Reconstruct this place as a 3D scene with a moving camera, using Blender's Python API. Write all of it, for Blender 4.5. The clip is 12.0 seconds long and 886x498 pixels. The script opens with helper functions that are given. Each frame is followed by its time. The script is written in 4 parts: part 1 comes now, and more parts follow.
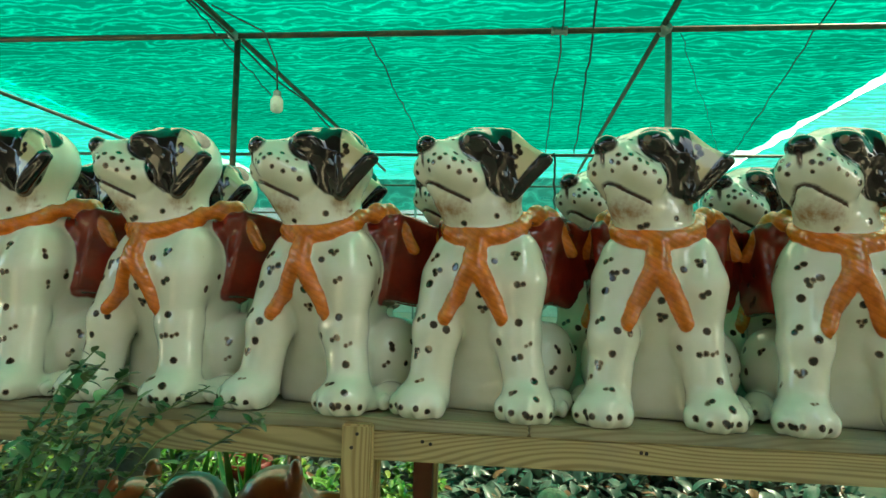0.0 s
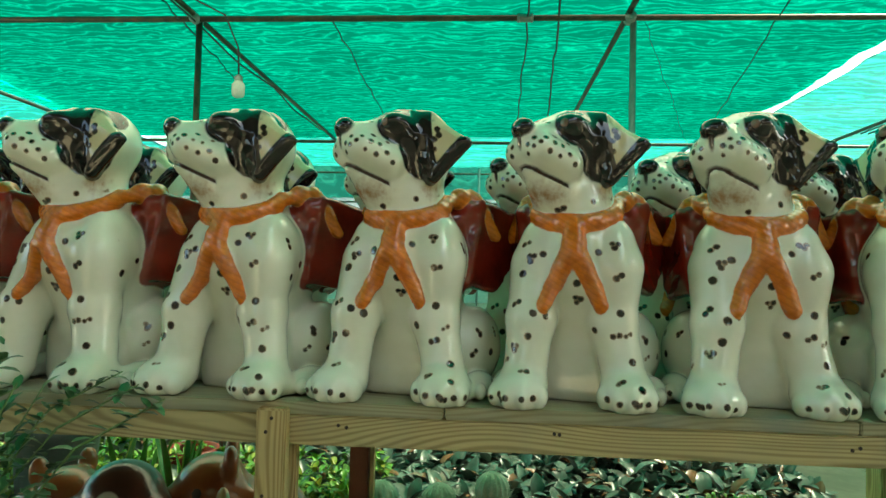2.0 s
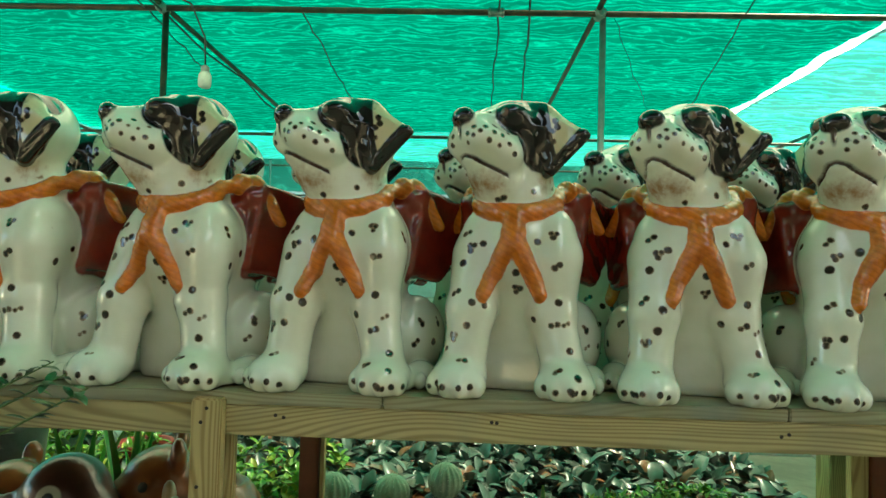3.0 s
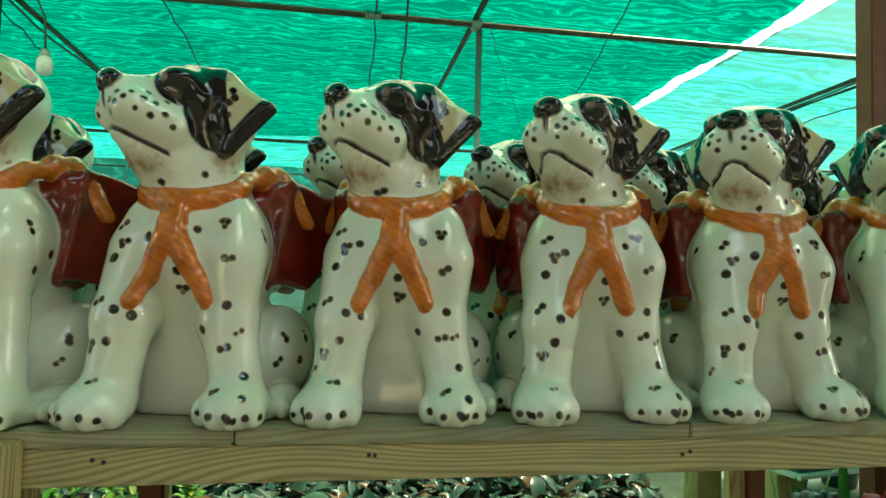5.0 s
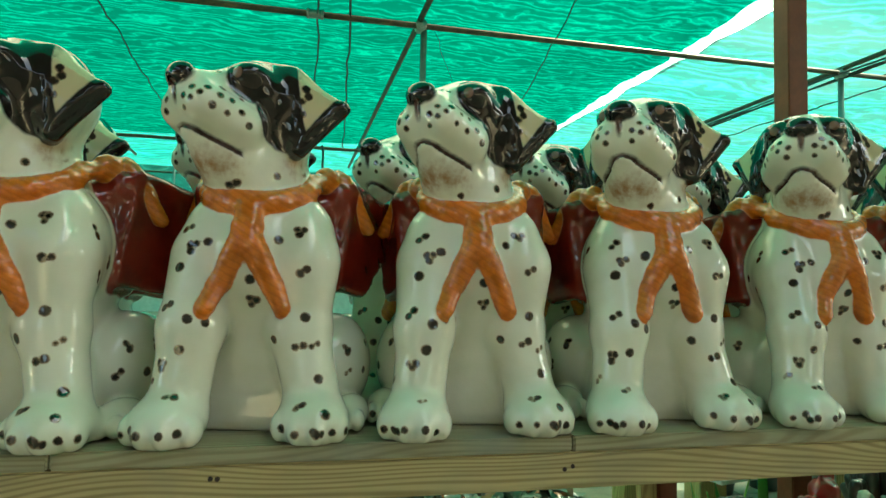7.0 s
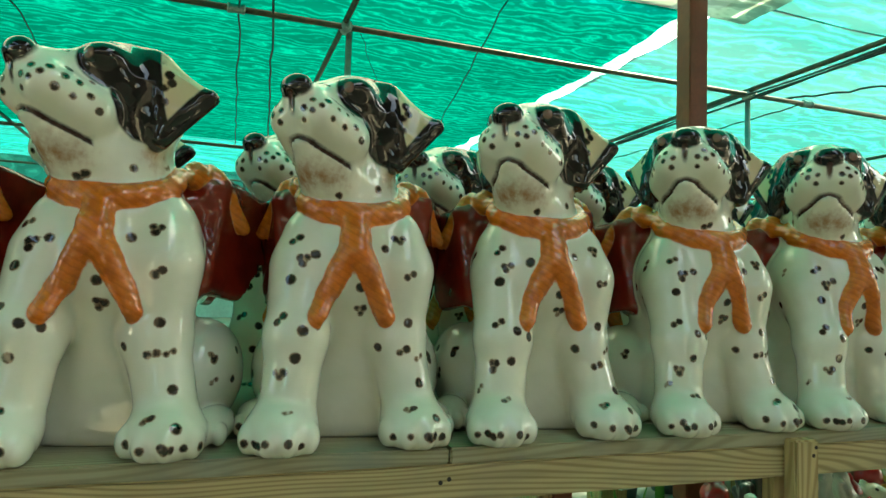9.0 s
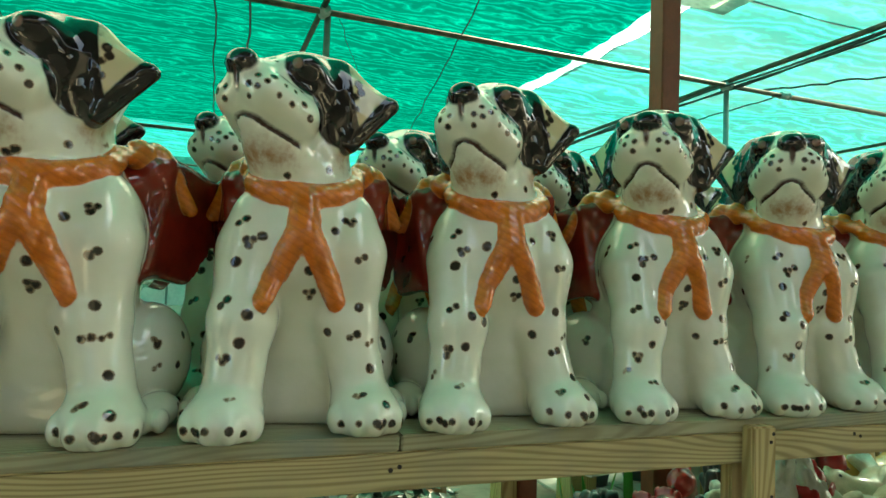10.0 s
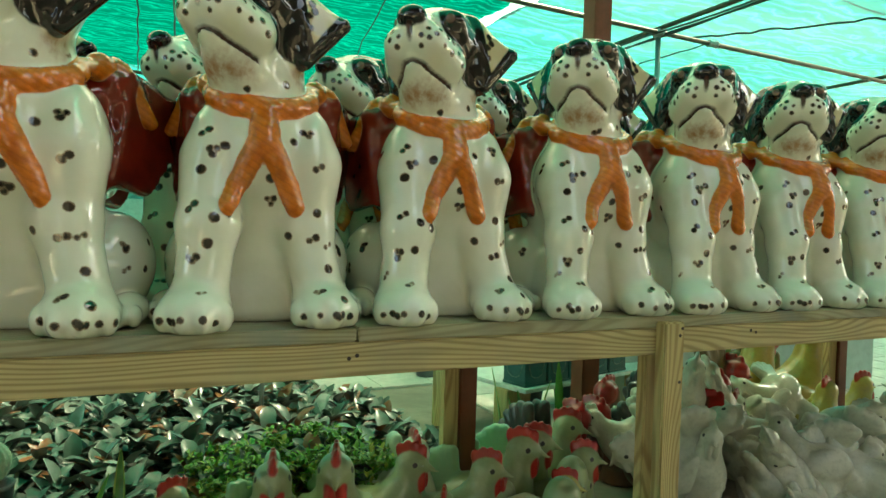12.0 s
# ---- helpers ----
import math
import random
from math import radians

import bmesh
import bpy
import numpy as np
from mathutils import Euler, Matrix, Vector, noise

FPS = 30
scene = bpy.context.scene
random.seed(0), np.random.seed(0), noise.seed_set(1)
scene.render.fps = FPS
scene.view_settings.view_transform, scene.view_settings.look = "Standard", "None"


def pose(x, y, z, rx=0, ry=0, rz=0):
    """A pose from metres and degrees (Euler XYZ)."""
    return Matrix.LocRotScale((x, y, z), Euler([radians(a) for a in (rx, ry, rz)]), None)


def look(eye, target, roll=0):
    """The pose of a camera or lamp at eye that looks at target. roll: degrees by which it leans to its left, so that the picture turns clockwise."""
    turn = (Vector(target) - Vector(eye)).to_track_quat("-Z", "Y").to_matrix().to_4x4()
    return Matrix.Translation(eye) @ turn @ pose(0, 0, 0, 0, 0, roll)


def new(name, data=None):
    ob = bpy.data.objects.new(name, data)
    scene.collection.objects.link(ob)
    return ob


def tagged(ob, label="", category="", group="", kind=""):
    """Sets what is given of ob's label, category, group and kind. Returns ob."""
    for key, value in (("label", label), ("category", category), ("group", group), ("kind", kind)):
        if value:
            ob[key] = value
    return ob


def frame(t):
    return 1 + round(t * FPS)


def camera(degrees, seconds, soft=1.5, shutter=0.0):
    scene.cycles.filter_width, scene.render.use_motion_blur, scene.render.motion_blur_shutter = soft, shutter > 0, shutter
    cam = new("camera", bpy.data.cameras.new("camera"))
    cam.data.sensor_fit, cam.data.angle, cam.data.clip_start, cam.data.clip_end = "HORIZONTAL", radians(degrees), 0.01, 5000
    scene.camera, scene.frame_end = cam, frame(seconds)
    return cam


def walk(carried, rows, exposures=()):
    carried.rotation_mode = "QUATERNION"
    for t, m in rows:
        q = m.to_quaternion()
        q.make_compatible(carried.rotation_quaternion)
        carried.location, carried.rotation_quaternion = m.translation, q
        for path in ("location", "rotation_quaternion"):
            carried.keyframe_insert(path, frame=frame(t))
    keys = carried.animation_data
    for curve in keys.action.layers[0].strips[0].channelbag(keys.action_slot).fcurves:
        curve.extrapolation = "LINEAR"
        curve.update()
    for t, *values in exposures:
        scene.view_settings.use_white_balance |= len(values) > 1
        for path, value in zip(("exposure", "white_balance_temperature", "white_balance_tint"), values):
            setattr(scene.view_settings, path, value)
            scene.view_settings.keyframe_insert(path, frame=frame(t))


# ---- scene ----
cam = camera(68.4, 12.0)
METRES, EYE, TILT, LEAN, TURN = 1.0, 1.2, 3.1, -1.45, 6.0
ROWS = [
    (0.0, 0.0, 0.0, 0.0, 0.0, 0.0, 0.0),
    (0.5, 0.0319, 0.0054, -0.002, -0.83, -0.68, 0.39),
    (1.0, 0.0739, 0.0026, -0.0027, -2.55, -0.56, 0.53),
    (1.5, 0.1015, 0.0079, -0.0051, -2.48, -0.73, 0.54),
    (2.0, 0.1315, 0.0048, -0.0119, -2.15, -1.03, -0.0),
    (2.5, 0.1703, -0.0035, -0.0182, -2.34, -1.31, -0.07),
    (3.0, 0.213, 0.0039, -0.0255, -4.25, -1.45, -0.29),
    (3.5, 0.2161, 0.0214, -0.0262, -6.83, -0.73, -0.56),
    (5.5, 0.2482, 0.26, -0.0532, -16.1, -0.49, -0.74),
    (6.0, 0.3017, 0.2727, -0.0571, -15.53, -0.23, -1.04),
    (6.5, 0.379, 0.2789, -0.0578, -17.33, -0.32, -1.12),
    (7.0, 0.4323, 0.2712, -0.0552, -18.99, -0.09, -0.87),
    (7.5, 0.463, 0.2672, -0.0567, -21.1, 0.08, -1.48),
    (9.5, 0.5692, 0.2933, -0.0576, -26.01, 0.5, -1.93),
    (10.0, 0.6001, 0.2918, -0.0663, -26.77, -0.33, -2.28),
    (10.5, 0.6064, 0.2782, -0.0858, -27.61, -1.52, -2.91),
    (11.0, 0.5807, 0.2509, -0.1015, -28.15, -2.68, -2.66),
    (11.5, 0.5535, 0.2118, -0.122, -30.47, -4.15, -2.2),
    (12.0, 0.5239, 0.1942, -0.1395, -32.23, -4.66, -2.17),
]
walk(cam, [(t, pose(0, 0, EYE, TILT, LEAN, TURN) @ pose(METRES * x, METRES * y, METRES * z, 90 + pitch, roll, yaw)) for t, x, y, z, yaw, pitch, roll in ROWS],
     exposures=[(0.0, 2.95, 7500, -13), (7.5, 2.95, 7500, -12), (9.5, 2.93, 7300, -11), (12.0, 3.08, 8100, -9)])

# ---- light ----
world = bpy.data.worlds.new("sky")
scene.world = world
world.use_nodes = True
wn, wl = world.node_tree.nodes, world.node_tree.links
sky = wn.new("ShaderNodeTexSky")
sky.sky_type, sky.sun_disc = "NISHITA", False
sky.air_density, sky.dust_density, sky.ozone_density = 0.6, 5.0, 0.3
sky.sun_elevation, sky.sun_rotation = radians(49), radians(70)
wl.new(sky.outputs[0], wn["Background"].inputs[0])
wn["Background"].inputs[1].default_value = 0.15
sun_data = bpy.data.lights.new("sun", "SUN")
sun_data.energy, sun_data.angle, sun_data.color = 4.5, radians(0.6), (1.0, 0.93, 0.82)
sun = new("sun", sun_data)
sun.matrix_world = look((16.4, 6.0, 20), (0, 0, 0))


# ---- materials ----
def shader(name):
    m = bpy.data.materials.new(name)
    m.use_nodes = True
    return m, m.node_tree.nodes, m.node_tree.links, m.node_tree.nodes["Principled BSDF"]


def mix(n, l, fac, a, b, blend="MIX"):
    x = n.new("ShaderNodeMix")
    x.data_type, x.blend_type = "RGBA", blend
    for sock, v in ((x.inputs[0], fac), (x.inputs[6], a), (x.inputs[7], b)):
        if hasattr(v, "is_linked"):
            l.new(v, sock)
        elif isinstance(v, tuple):
            sock.default_value = (*v, 1)
        else:
            sock.default_value = v
    return x.outputs[2]


def ramp(n, l, v, a, b, lo=0.0, hi=1.0):
    x = n.new("ShaderNodeMapRange")
    x.interpolation_type = "SMOOTHSTEP"
    l.new(v, x.inputs[0])
    for i, k in enumerate((a, b, lo, hi)):
        x.inputs[i + 1].default_value = k
    return x.outputs[0]


def grain(n, l, scale, detail=4.0, coords="Object", stretch=(1, 1, 1), rough=0.55):
    c, mp, x = n.new("ShaderNodeTexCoord"), n.new("ShaderNodeMapping"), n.new("ShaderNodeTexNoise")
    mp.inputs["Scale"].default_value = stretch
    l.new(c.outputs[coords], mp.inputs[0])
    l.new(mp.outputs[0], x.inputs["Vector"])
    x.inputs["Scale"].default_value, x.inputs["Detail"].default_value, x.inputs["Roughness"].default_value = scale, detail, rough
    return x.outputs[0]


def bump(n, l, b, h, strength=0.3, dist=0.002):
    x = n.new("ShaderNodeBump")
    x.inputs["Strength"].default_value, x.inputs["Distance"].default_value = strength, dist
    l.new(h, x.inputs["Height"])
    l.new(x.outputs[0], b.inputs["Normal"])


def plain(name, a, b, scale=8.0, rough=0.6, bumpy=0.2, dist=0.003, metal=0.0, stretch=(1, 1, 1), vary=0.0):
    """Two tones mixed by noise at two scales, with fine relief."""
    m, n, l, p = shader(name)
    g1, g2 = grain(n, l, scale, 5, stretch=stretch), grain(n, l, scale * 7, 4, stretch=stretch)
    c = mix(n, l, ramp(n, l, g1, 0.3, 0.7), a, b)
    c = mix(n, l, ramp(n, l, g2, 0.35, 0.75, 0.0, 0.35), c, tuple(0.55 * k for k in a))
    if vary:
        info, hsv = n.new("ShaderNodeObjectInfo"), n.new("ShaderNodeHueSaturation")
        geo = n.new("ShaderNodeNewGeometry")
        add = n.new("ShaderNodeMath")
        add.operation = "ADD"
        l.new(info.outputs["Random"], add.inputs[0])
        l.new(geo.outputs["Random Per Island"], add.inputs[1])
        l.new(ramp(n, l, add.outputs[0], 0.0, 2.0, 1 - vary, 1 + vary), hsv.inputs["Value"])
        l.new(c, hsv.inputs["Color"])
        c = hsv.outputs[0]
    l.new(c, p.inputs["Base Color"])
    p.inputs["Roughness"].default_value, p.inputs["Metallic"].default_value = rough, metal
    bump(n, l, p, g2, bumpy, dist)
    return m


def timber(name, pale, dark, axis, weather=0.3):
    """Sawn pine: growth rings stretched along one axis, weathered grey in patches."""
    m, n, l, p = shader(name)
    c, mp, info = n.new("ShaderNodeTexCoord"), n.new("ShaderNodeMapping"), n.new("ShaderNodeObjectInfo")
    mp.inputs["Scale"].default_value = tuple(0.20 if i == axis else 1.0 for i in range(3))
    shift = n.new("ShaderNodeVectorMath")
    shift.operation = "MULTIPLY_ADD"
    l.new(info.outputs["Random"], shift.inputs[0])
    shift.inputs[1].default_value = (3.1, 5.7, 2.3)
    l.new(c.outputs["Object"], shift.inputs[2])
    l.new(shift.outputs[0], mp.inputs[0])
    nz = n.new("ShaderNodeTexNoise")
    l.new(mp.outputs[0], nz.inputs["Vector"])
    nz.inputs["Scale"].default_value, nz.inputs["Detail"].default_value = 6.0, 1.0
    across = n.new("ShaderNodeVectorMath")
    across.operation = "DOT_PRODUCT"
    l.new(shift.outputs[0], across.inputs[0])
    across.inputs[1].default_value = tuple(0.0 if i == axis else 78.0 for i in range(3))
    rings = n.new("ShaderNodeMath")
    rings.operation = "MULTIPLY_ADD"
    l.new(nz.outputs[0], rings.inputs[0])
    rings.inputs[1].default_value = 20.0
    l.new(across.outputs["Value"], rings.inputs[2])
    saw = n.new("ShaderNodeMath")
    saw.operation = "PINGPONG"
    l.new(rings.outputs[0], saw.inputs[0])
    saw.inputs[1].default_value = 0.5
    band = ramp(n, l, saw.outputs[0], 0.05, 0.35)
    fine = grain(n, l, 60, 3, stretch=tuple(0.06 if i == axis else 1.0 for i in range(3)))
    grey = grain(n, l, 5, 5)
    col = mix(n, l, band, dark, pale)
    col = mix(n, l, ramp(n, l, fine, 0.4, 0.8, 0.0, 0.45), col, tuple(0.6 * k for k in dark))
    col = mix(n, l, ramp(n, l, grey, 0.45, 0.75, 0.0, weather), col, (0.24, 0.26, 0.21))
    l.new(col, p.inputs["Base Color"])
    p.inputs["Roughness"].default_value = 0.75
    bump(n, l, p, fine, 0.35, 0.002)
    return m


def glaze():
    """Glazed ceramic, painted by the distances that the mesh carries to each painted area."""
    m, n, l, p = shader("glazed ceramic")

    def field(name):
        a = n.new("ShaderNodeAttribute")
        a.attribute_name = name
        return a.outputs["Fac"]

    wob = grain(n, l, 70, 3)
    soft = grain(n, l, 9, 3)

    def edge(name, w0, w1, wobble=0.004):
        x = n.new("ShaderNodeMath")
        x.operation = "MULTIPLY_ADD"
        l.new(wob, x.inputs[0])
        x.inputs[1].default_value = wobble
        l.new(field(name), x.inputs[2])
        return ramp(n, l, x.outputs[0], w0 + wobble / 2, w1 + wobble / 2, 1.0, 0.0)

    col = mix(n, l, ramp(n, l, soft, 0.35, 0.7), (0.82, 0.81, 0.68), (0.74, 0.74, 0.58))
    smear = n.new("ShaderNodeMath")
    smear.operation = "MULTIPLY"
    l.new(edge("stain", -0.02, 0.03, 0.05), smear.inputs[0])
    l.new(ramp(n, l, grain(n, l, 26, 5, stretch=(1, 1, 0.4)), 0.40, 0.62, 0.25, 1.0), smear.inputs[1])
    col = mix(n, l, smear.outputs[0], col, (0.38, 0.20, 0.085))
    col = mix(n, l, edge("cream", -0.004, 0.006), col, (0.66, 0.55, 0.34))
    col = mix(n, l, edge("halo", -0.001, 0.002), col, (0.30, 0.21, 0.13))
    col = mix(n, l, edge("black", -0.003, 0.003), col, (0.012, 0.010, 0.010))
    col = mix(n, l, edge("spot", -0.0015, 0.0015, 0.010), col, (0.03, 0.022, 0.016))
    col = mix(n, l, edge("mouth", -0.002, 0.0025, 0.003), col, (0.05, 0.02, 0.015))
    col = mix(n, l, edge("iris", -0.001, 0.001, 0.0), col, (0.20, 0.10, 0.07))
    red = mix(n, l, ramp(n, l, grain(n, l, 14, 4), 0.35, 0.75), (0.26, 0.020, 0.011), (0.13, 0.010, 0.006))
    col = mix(n, l, edge("cape", -0.003, 0.003), col, red)
    orange = mix(n, l, ramp(n, l, grain(n, l, 40, 3), 0.35, 0.75), (0.74, 0.19, 0.02), (0.54, 0.12, 0.012))
    rope = edge("rope", -0.002, 0.002)
    twist, place, turn = n.new("ShaderNodeTexWave"), n.new("ShaderNodeTexCoord"), n.new("ShaderNodeMapping")
    turn.inputs["Rotation"].default_value = (0.0, radians(58), 0.0)
    l.new(place.outputs["Object"], turn.inputs[0])
    l.new(turn.outputs[0], twist.inputs["Vector"])
    twist.inputs["Scale"].default_value, twist.inputs["Distortion"].default_value, twist.inputs["Detail Scale"].default_value = 25.0, 1.5, 8.0
    orange = mix(n, l, ramp(n, l, twist.outputs[0], 0.35, 0.0, 0.0, 0.28), orange, (0.40, 0.085, 0.010))
    col = mix(n, l, rope, col, orange)
    relief = n.new("ShaderNodeMath")
    relief.operation = "MULTIPLY"
    l.new(rope, relief.inputs[0])
    l.new(twist.outputs[0], relief.inputs[1])
    uneven = n.new("ShaderNodeMath")
    uneven.operation = "MULTIPLY_ADD"
    l.new(relief.outputs[0], uneven.inputs[0])
    uneven.inputs[1].default_value = 1.2
    l.new(grain(n, l, 22, 3), uneven.inputs[2])
    l.new(col, p.inputs["Base Color"])
    l.new(ramp(n, l, soft, 0.3, 0.7, 0.02, 0.07), p.inputs["Roughness"])
    p.inputs["Coat Weight"].default_value, p.inputs["Coat Roughness"].default_value = 0.15, 0.03
    p.inputs["Specular IOR Level"].default_value = 0.7
    bump(n, l, p, uneven.outputs[0], 0.16, 0.006)
    return m


def netting(name, colour, through_light, holes, scale):
    """Woven shade cloth: part holes, part thread that lets light glow through; the double weave's moire and the
    wrinkles' highlights are painted into its colour.
    """
    m, n, l, p = shader(name)
    n.remove(p)
    out = n["Material Output"]
    dif, tra, clear = n.new("ShaderNodeBsdfDiffuse"), n.new("ShaderNodeBsdfTranslucent"), n.new("ShaderNodeBsdfTransparent")
    g, w = grain(n, l, 0.5, 3, stretch=(0.35, 1, 1)), n.new("ShaderNodeTexWave")
    c, mp = n.new("ShaderNodeTexCoord"), n.new("ShaderNodeMapping")
    l.new(c.outputs["Object"], mp.inputs[0])
    l.new(mp.outputs[0], w.inputs["Vector"])
    mp.inputs["Scale"].default_value = (0.55, 1, 1)
    w.bands_direction = "Y"
    w.inputs["Scale"].default_value, w.inputs["Distortion"].default_value = scale, 15.0
    w.inputs["Detail"].default_value, w.inputs["Detail Scale"].default_value = 3.0, 1.6
    # Paler streaks stand in for light caught along the wrinkles.
    fold = grain(n, l, 1.1, 4, stretch=(0.16, 1.4, 1))
    t = mix(n, l, ramp(n, l, fold, 0.42, 0.72, 0.0, 0.55), colour, tuple(min(1, k * 1.6 + 0.002) for k in colour))
    t = mix(n, l, ramp(n, l, w.outputs[0], 0.35, 0.75, 0.0, 0.70), t, tuple(0.55 * k for k in colour))
    # Brightest wrinkle highlights, likewise put into the thread colour.
    t = mix(n, l, ramp(n, l, w.outputs[0], 0.12, 0.0, 0.0, 0.55), t, tuple(min(1, k * 2.2 + 0.012) for k in colour))
    weave = grain(n, l, 4.0, 6, stretch=(0.20, 1.3, 1), rough=0.72)
    t = mix(n, l, ramp(n, l, weave, 0.56, 0.76, 0.0, 0.75), t, tuple(min(1, k * 2.2 + 0.006) for k in colour))
    t = mix(n, l, ramp(n, l, weave, 0.46, 0.28, 0.0, 0.35), t, tuple(0.55 * k for k in colour))
    l.new(t, tra.inputs[0])
    l.new(t, dif.inputs[0])
    m1, m2 = n.new("ShaderNodeMixShader"), n.new("ShaderNodeMixShader")
    m1.inputs[0].default_value = through_light
    l.new(dif.outputs[0], m1.inputs[1])
    l.new(tra.outputs[0], m1.inputs[2])
    l.new(ramp(n, l, g, 0.3, 0.75, holes * 0.6, holes * 1.5), m2.inputs[0])
    l.new(m1.outputs[0], m2.inputs[1])
    l.new(clear.outputs[0], m2.inputs[2])
    l.new(m2.outputs[0], out.inputs[0])
    return m


def leafy(name, a, b, under, rough=0.28):
    m, n, l, p = shader(name)
    geo = n.new("ShaderNodeNewGeometry")
    c = mix(n, l, ramp(n, l, geo.outputs["Random Per Island"], 0.0, 0.8), a, b)
    c = mix(n, l, ramp(n, l, geo.outputs["Random Per Island"], 0.82, 0.88), c, under)
    c = mix(n, l, ramp(n, l, grain(n, l, 30, 3), 0.4, 0.8, 0.0, 0.4), c, tuple(0.5 * k for k in a))
    l.new(c, p.inputs["Base Color"])
    p.inputs["Roughness"].default_value = rough
    bump(n, l, p, grain(n, l, 90, 2), 0.15, 0.002)
    return m


M_GLAZE = glaze()
M_PINE = timber("weathered pine board", (0.42, 0.39, 0.24), (0.31, 0.28, 0.16), 0, 0.7)
M_RAIL = timber("treated pine rail", (0.56, 0.46, 0.22), (0.34, 0.26, 0.11), 0, 0.25)
M_POST = timber("treated pine post", (0.58, 0.45, 0.20), (0.38, 0.26, 0.10), 2, 0.15)
M_NET = netting("dense green shade net", (0.0, 0.42, 0.325), 0.75, 0.002, 1.7)
M_NET2 = netting("thin green shade net", (0.002, 0.090, 0.080), 0.75, 0.024, 0.9)
M_NET3 = netting("worn pale shade net", (0.10, 0.20, 0.18), 0.8, 0.05, 0.9)
# For the unseen sheets that block light above the path.
M_BLOCKER = plain("dull light blocker", (0.13, 0.14, 0.11), (0.10, 0.11, 0.09), 2.0, 0.8)
# For the unseen strip that lets daylight in behind the bench.
M_NET4 = netting("clear daylight-gap net", (0.15, 0.17, 0.13), 0.8, 0.075, 0.9)
# Brighter than the visible net, to throw more green light on the dogs.
M_NETF = netting("unseen green fill net", (0.03, 0.70, 0.44), 0.75, 0.01, 1.7)
M_PIPE = plain("dark steel pipe", (0.035, 0.03, 0.02), (0.10, 0.07, 0.04), 6, 0.5, metal=0.3)
M_GALV = plain("galvanised pipe", (0.30, 0.33, 0.32), (0.22, 0.25, 0.25), 9, 0.4, metal=0.6)
M_BROWN = plain("brown painted post", (0.20, 0.050, 0.016), (0.14, 0.034, 0.010), 9, 0.45)
M_PAVE = plain("pale paving", (0.62, 0.56, 0.49), (0.52, 0.47, 0.41), 2.5, 0.8, vary=0.08)
M_SOIL = plain("ground", (0.30, 0.26, 0.20), (0.20, 0.17, 0.13), 3, 0.9)
M_LEAF = leafy("waxy dark leaf", (0.045, 0.075, 0.055), (0.20, 0.25, 0.21), (0.26, 0.09, 0.03))
M_CABLE = plain("black cable", (0.02, 0.02, 0.02), (0.04, 0.04, 0.04), 20, 0.5)


# ---- building helpers ----
def mesh_of(name, bm, material, smooth=False):
    me = bpy.data.meshes.new(name)
    bm.to_mesh(me)
    bm.free()
    for mt in (material if isinstance(material, (list, tuple)) else [material]):
        me.materials.append(mt)
    if smooth:
        me.polygons.foreach_set("use_smooth", [True] * len(me.polygons))
    return me


def part(name, bm, material, parent=None, label="", smooth=False, at=None):
    ob = new(name, mesh_of(name, bm, material, smooth))
    if parent:
        ob.parent = parent
    if at is not None:
        ob.matrix_basis = at
    if label:
        tagged(ob, label)
    return ob


def box(x0, y0, z0, x1, y1, z1, bevel=0.0, bm=None):
    bm = bm or bmesh.new()
    r = bmesh.ops.create_cube(bm, size=1.0)
    vs = r["verts"]
    for v in vs:
        v.co = Vector((x0 + (v.co.x + 0.5) * (x1 - x0), y0 + (v.co.y + 0.5) * (y1 - y0), z0 + (v.co.z + 0.5) * (z1 - z0)))
    if bevel:
        es = list({e for v in vs for e in v.link_edges})
        bmesh.ops.bevel(bm, geom=es, offset=bevel, segments=2, affect="EDGES")
    return bm


def tube(points, radius, sides=8, bm=None):
    """A pipe or cable swept along points; radius may be one number or one for each point."""
    bm = bm or bmesh.new()
    pts = [Vector(p) for p in points]
    rad = radius if isinstance(radius, (list, tuple)) else [radius] * len(pts)
    rings = []
    for i, p in enumerate(pts):
        d = (pts[min(i + 1, len(pts) - 1)] - pts[max(i - 1, 0)]).normalized()
        u = d.orthogonal().normalized() if abs(d.z) > 0.9 else d.cross(Vector((0, 0, 1))).normalized()
        v = d.cross(u)
        rings.append([bm.verts.new(p + rad[i] * (math.cos(a) * u + math.sin(a) * v)) for a in [2 * math.pi * k / sides for k in range(sides)]])
    for a, b in zip(rings, rings[1:]):
        for k in range(sides):
            bm.faces.new((a[k], a[(k + 1) % sides], b[(k + 1) % sides], b[k]))
    bm.faces.new(rings[0][::-1])
    bm.faces.new(rings[-1])
    return bm


def lathe(profile, sides=24, bm=None):
    """A turned body from (radius, height) pairs."""
    bm = bm or bmesh.new()
    rings = [[bm.verts.new((r * math.cos(2 * math.pi * k / sides), r * math.sin(2 * math.pi * k / sides), z)) for k in range(sides)] for r, z in profile]
    for a, b in zip(rings, rings[1:]):
        for k in range(sides):
            bm.faces.new((a[k], a[(k + 1) % sides], b[(k + 1) % sides], b[k]))
    bm.faces.new(rings[0][::-1])
    bm.faces.new(rings[-1])
    return bm


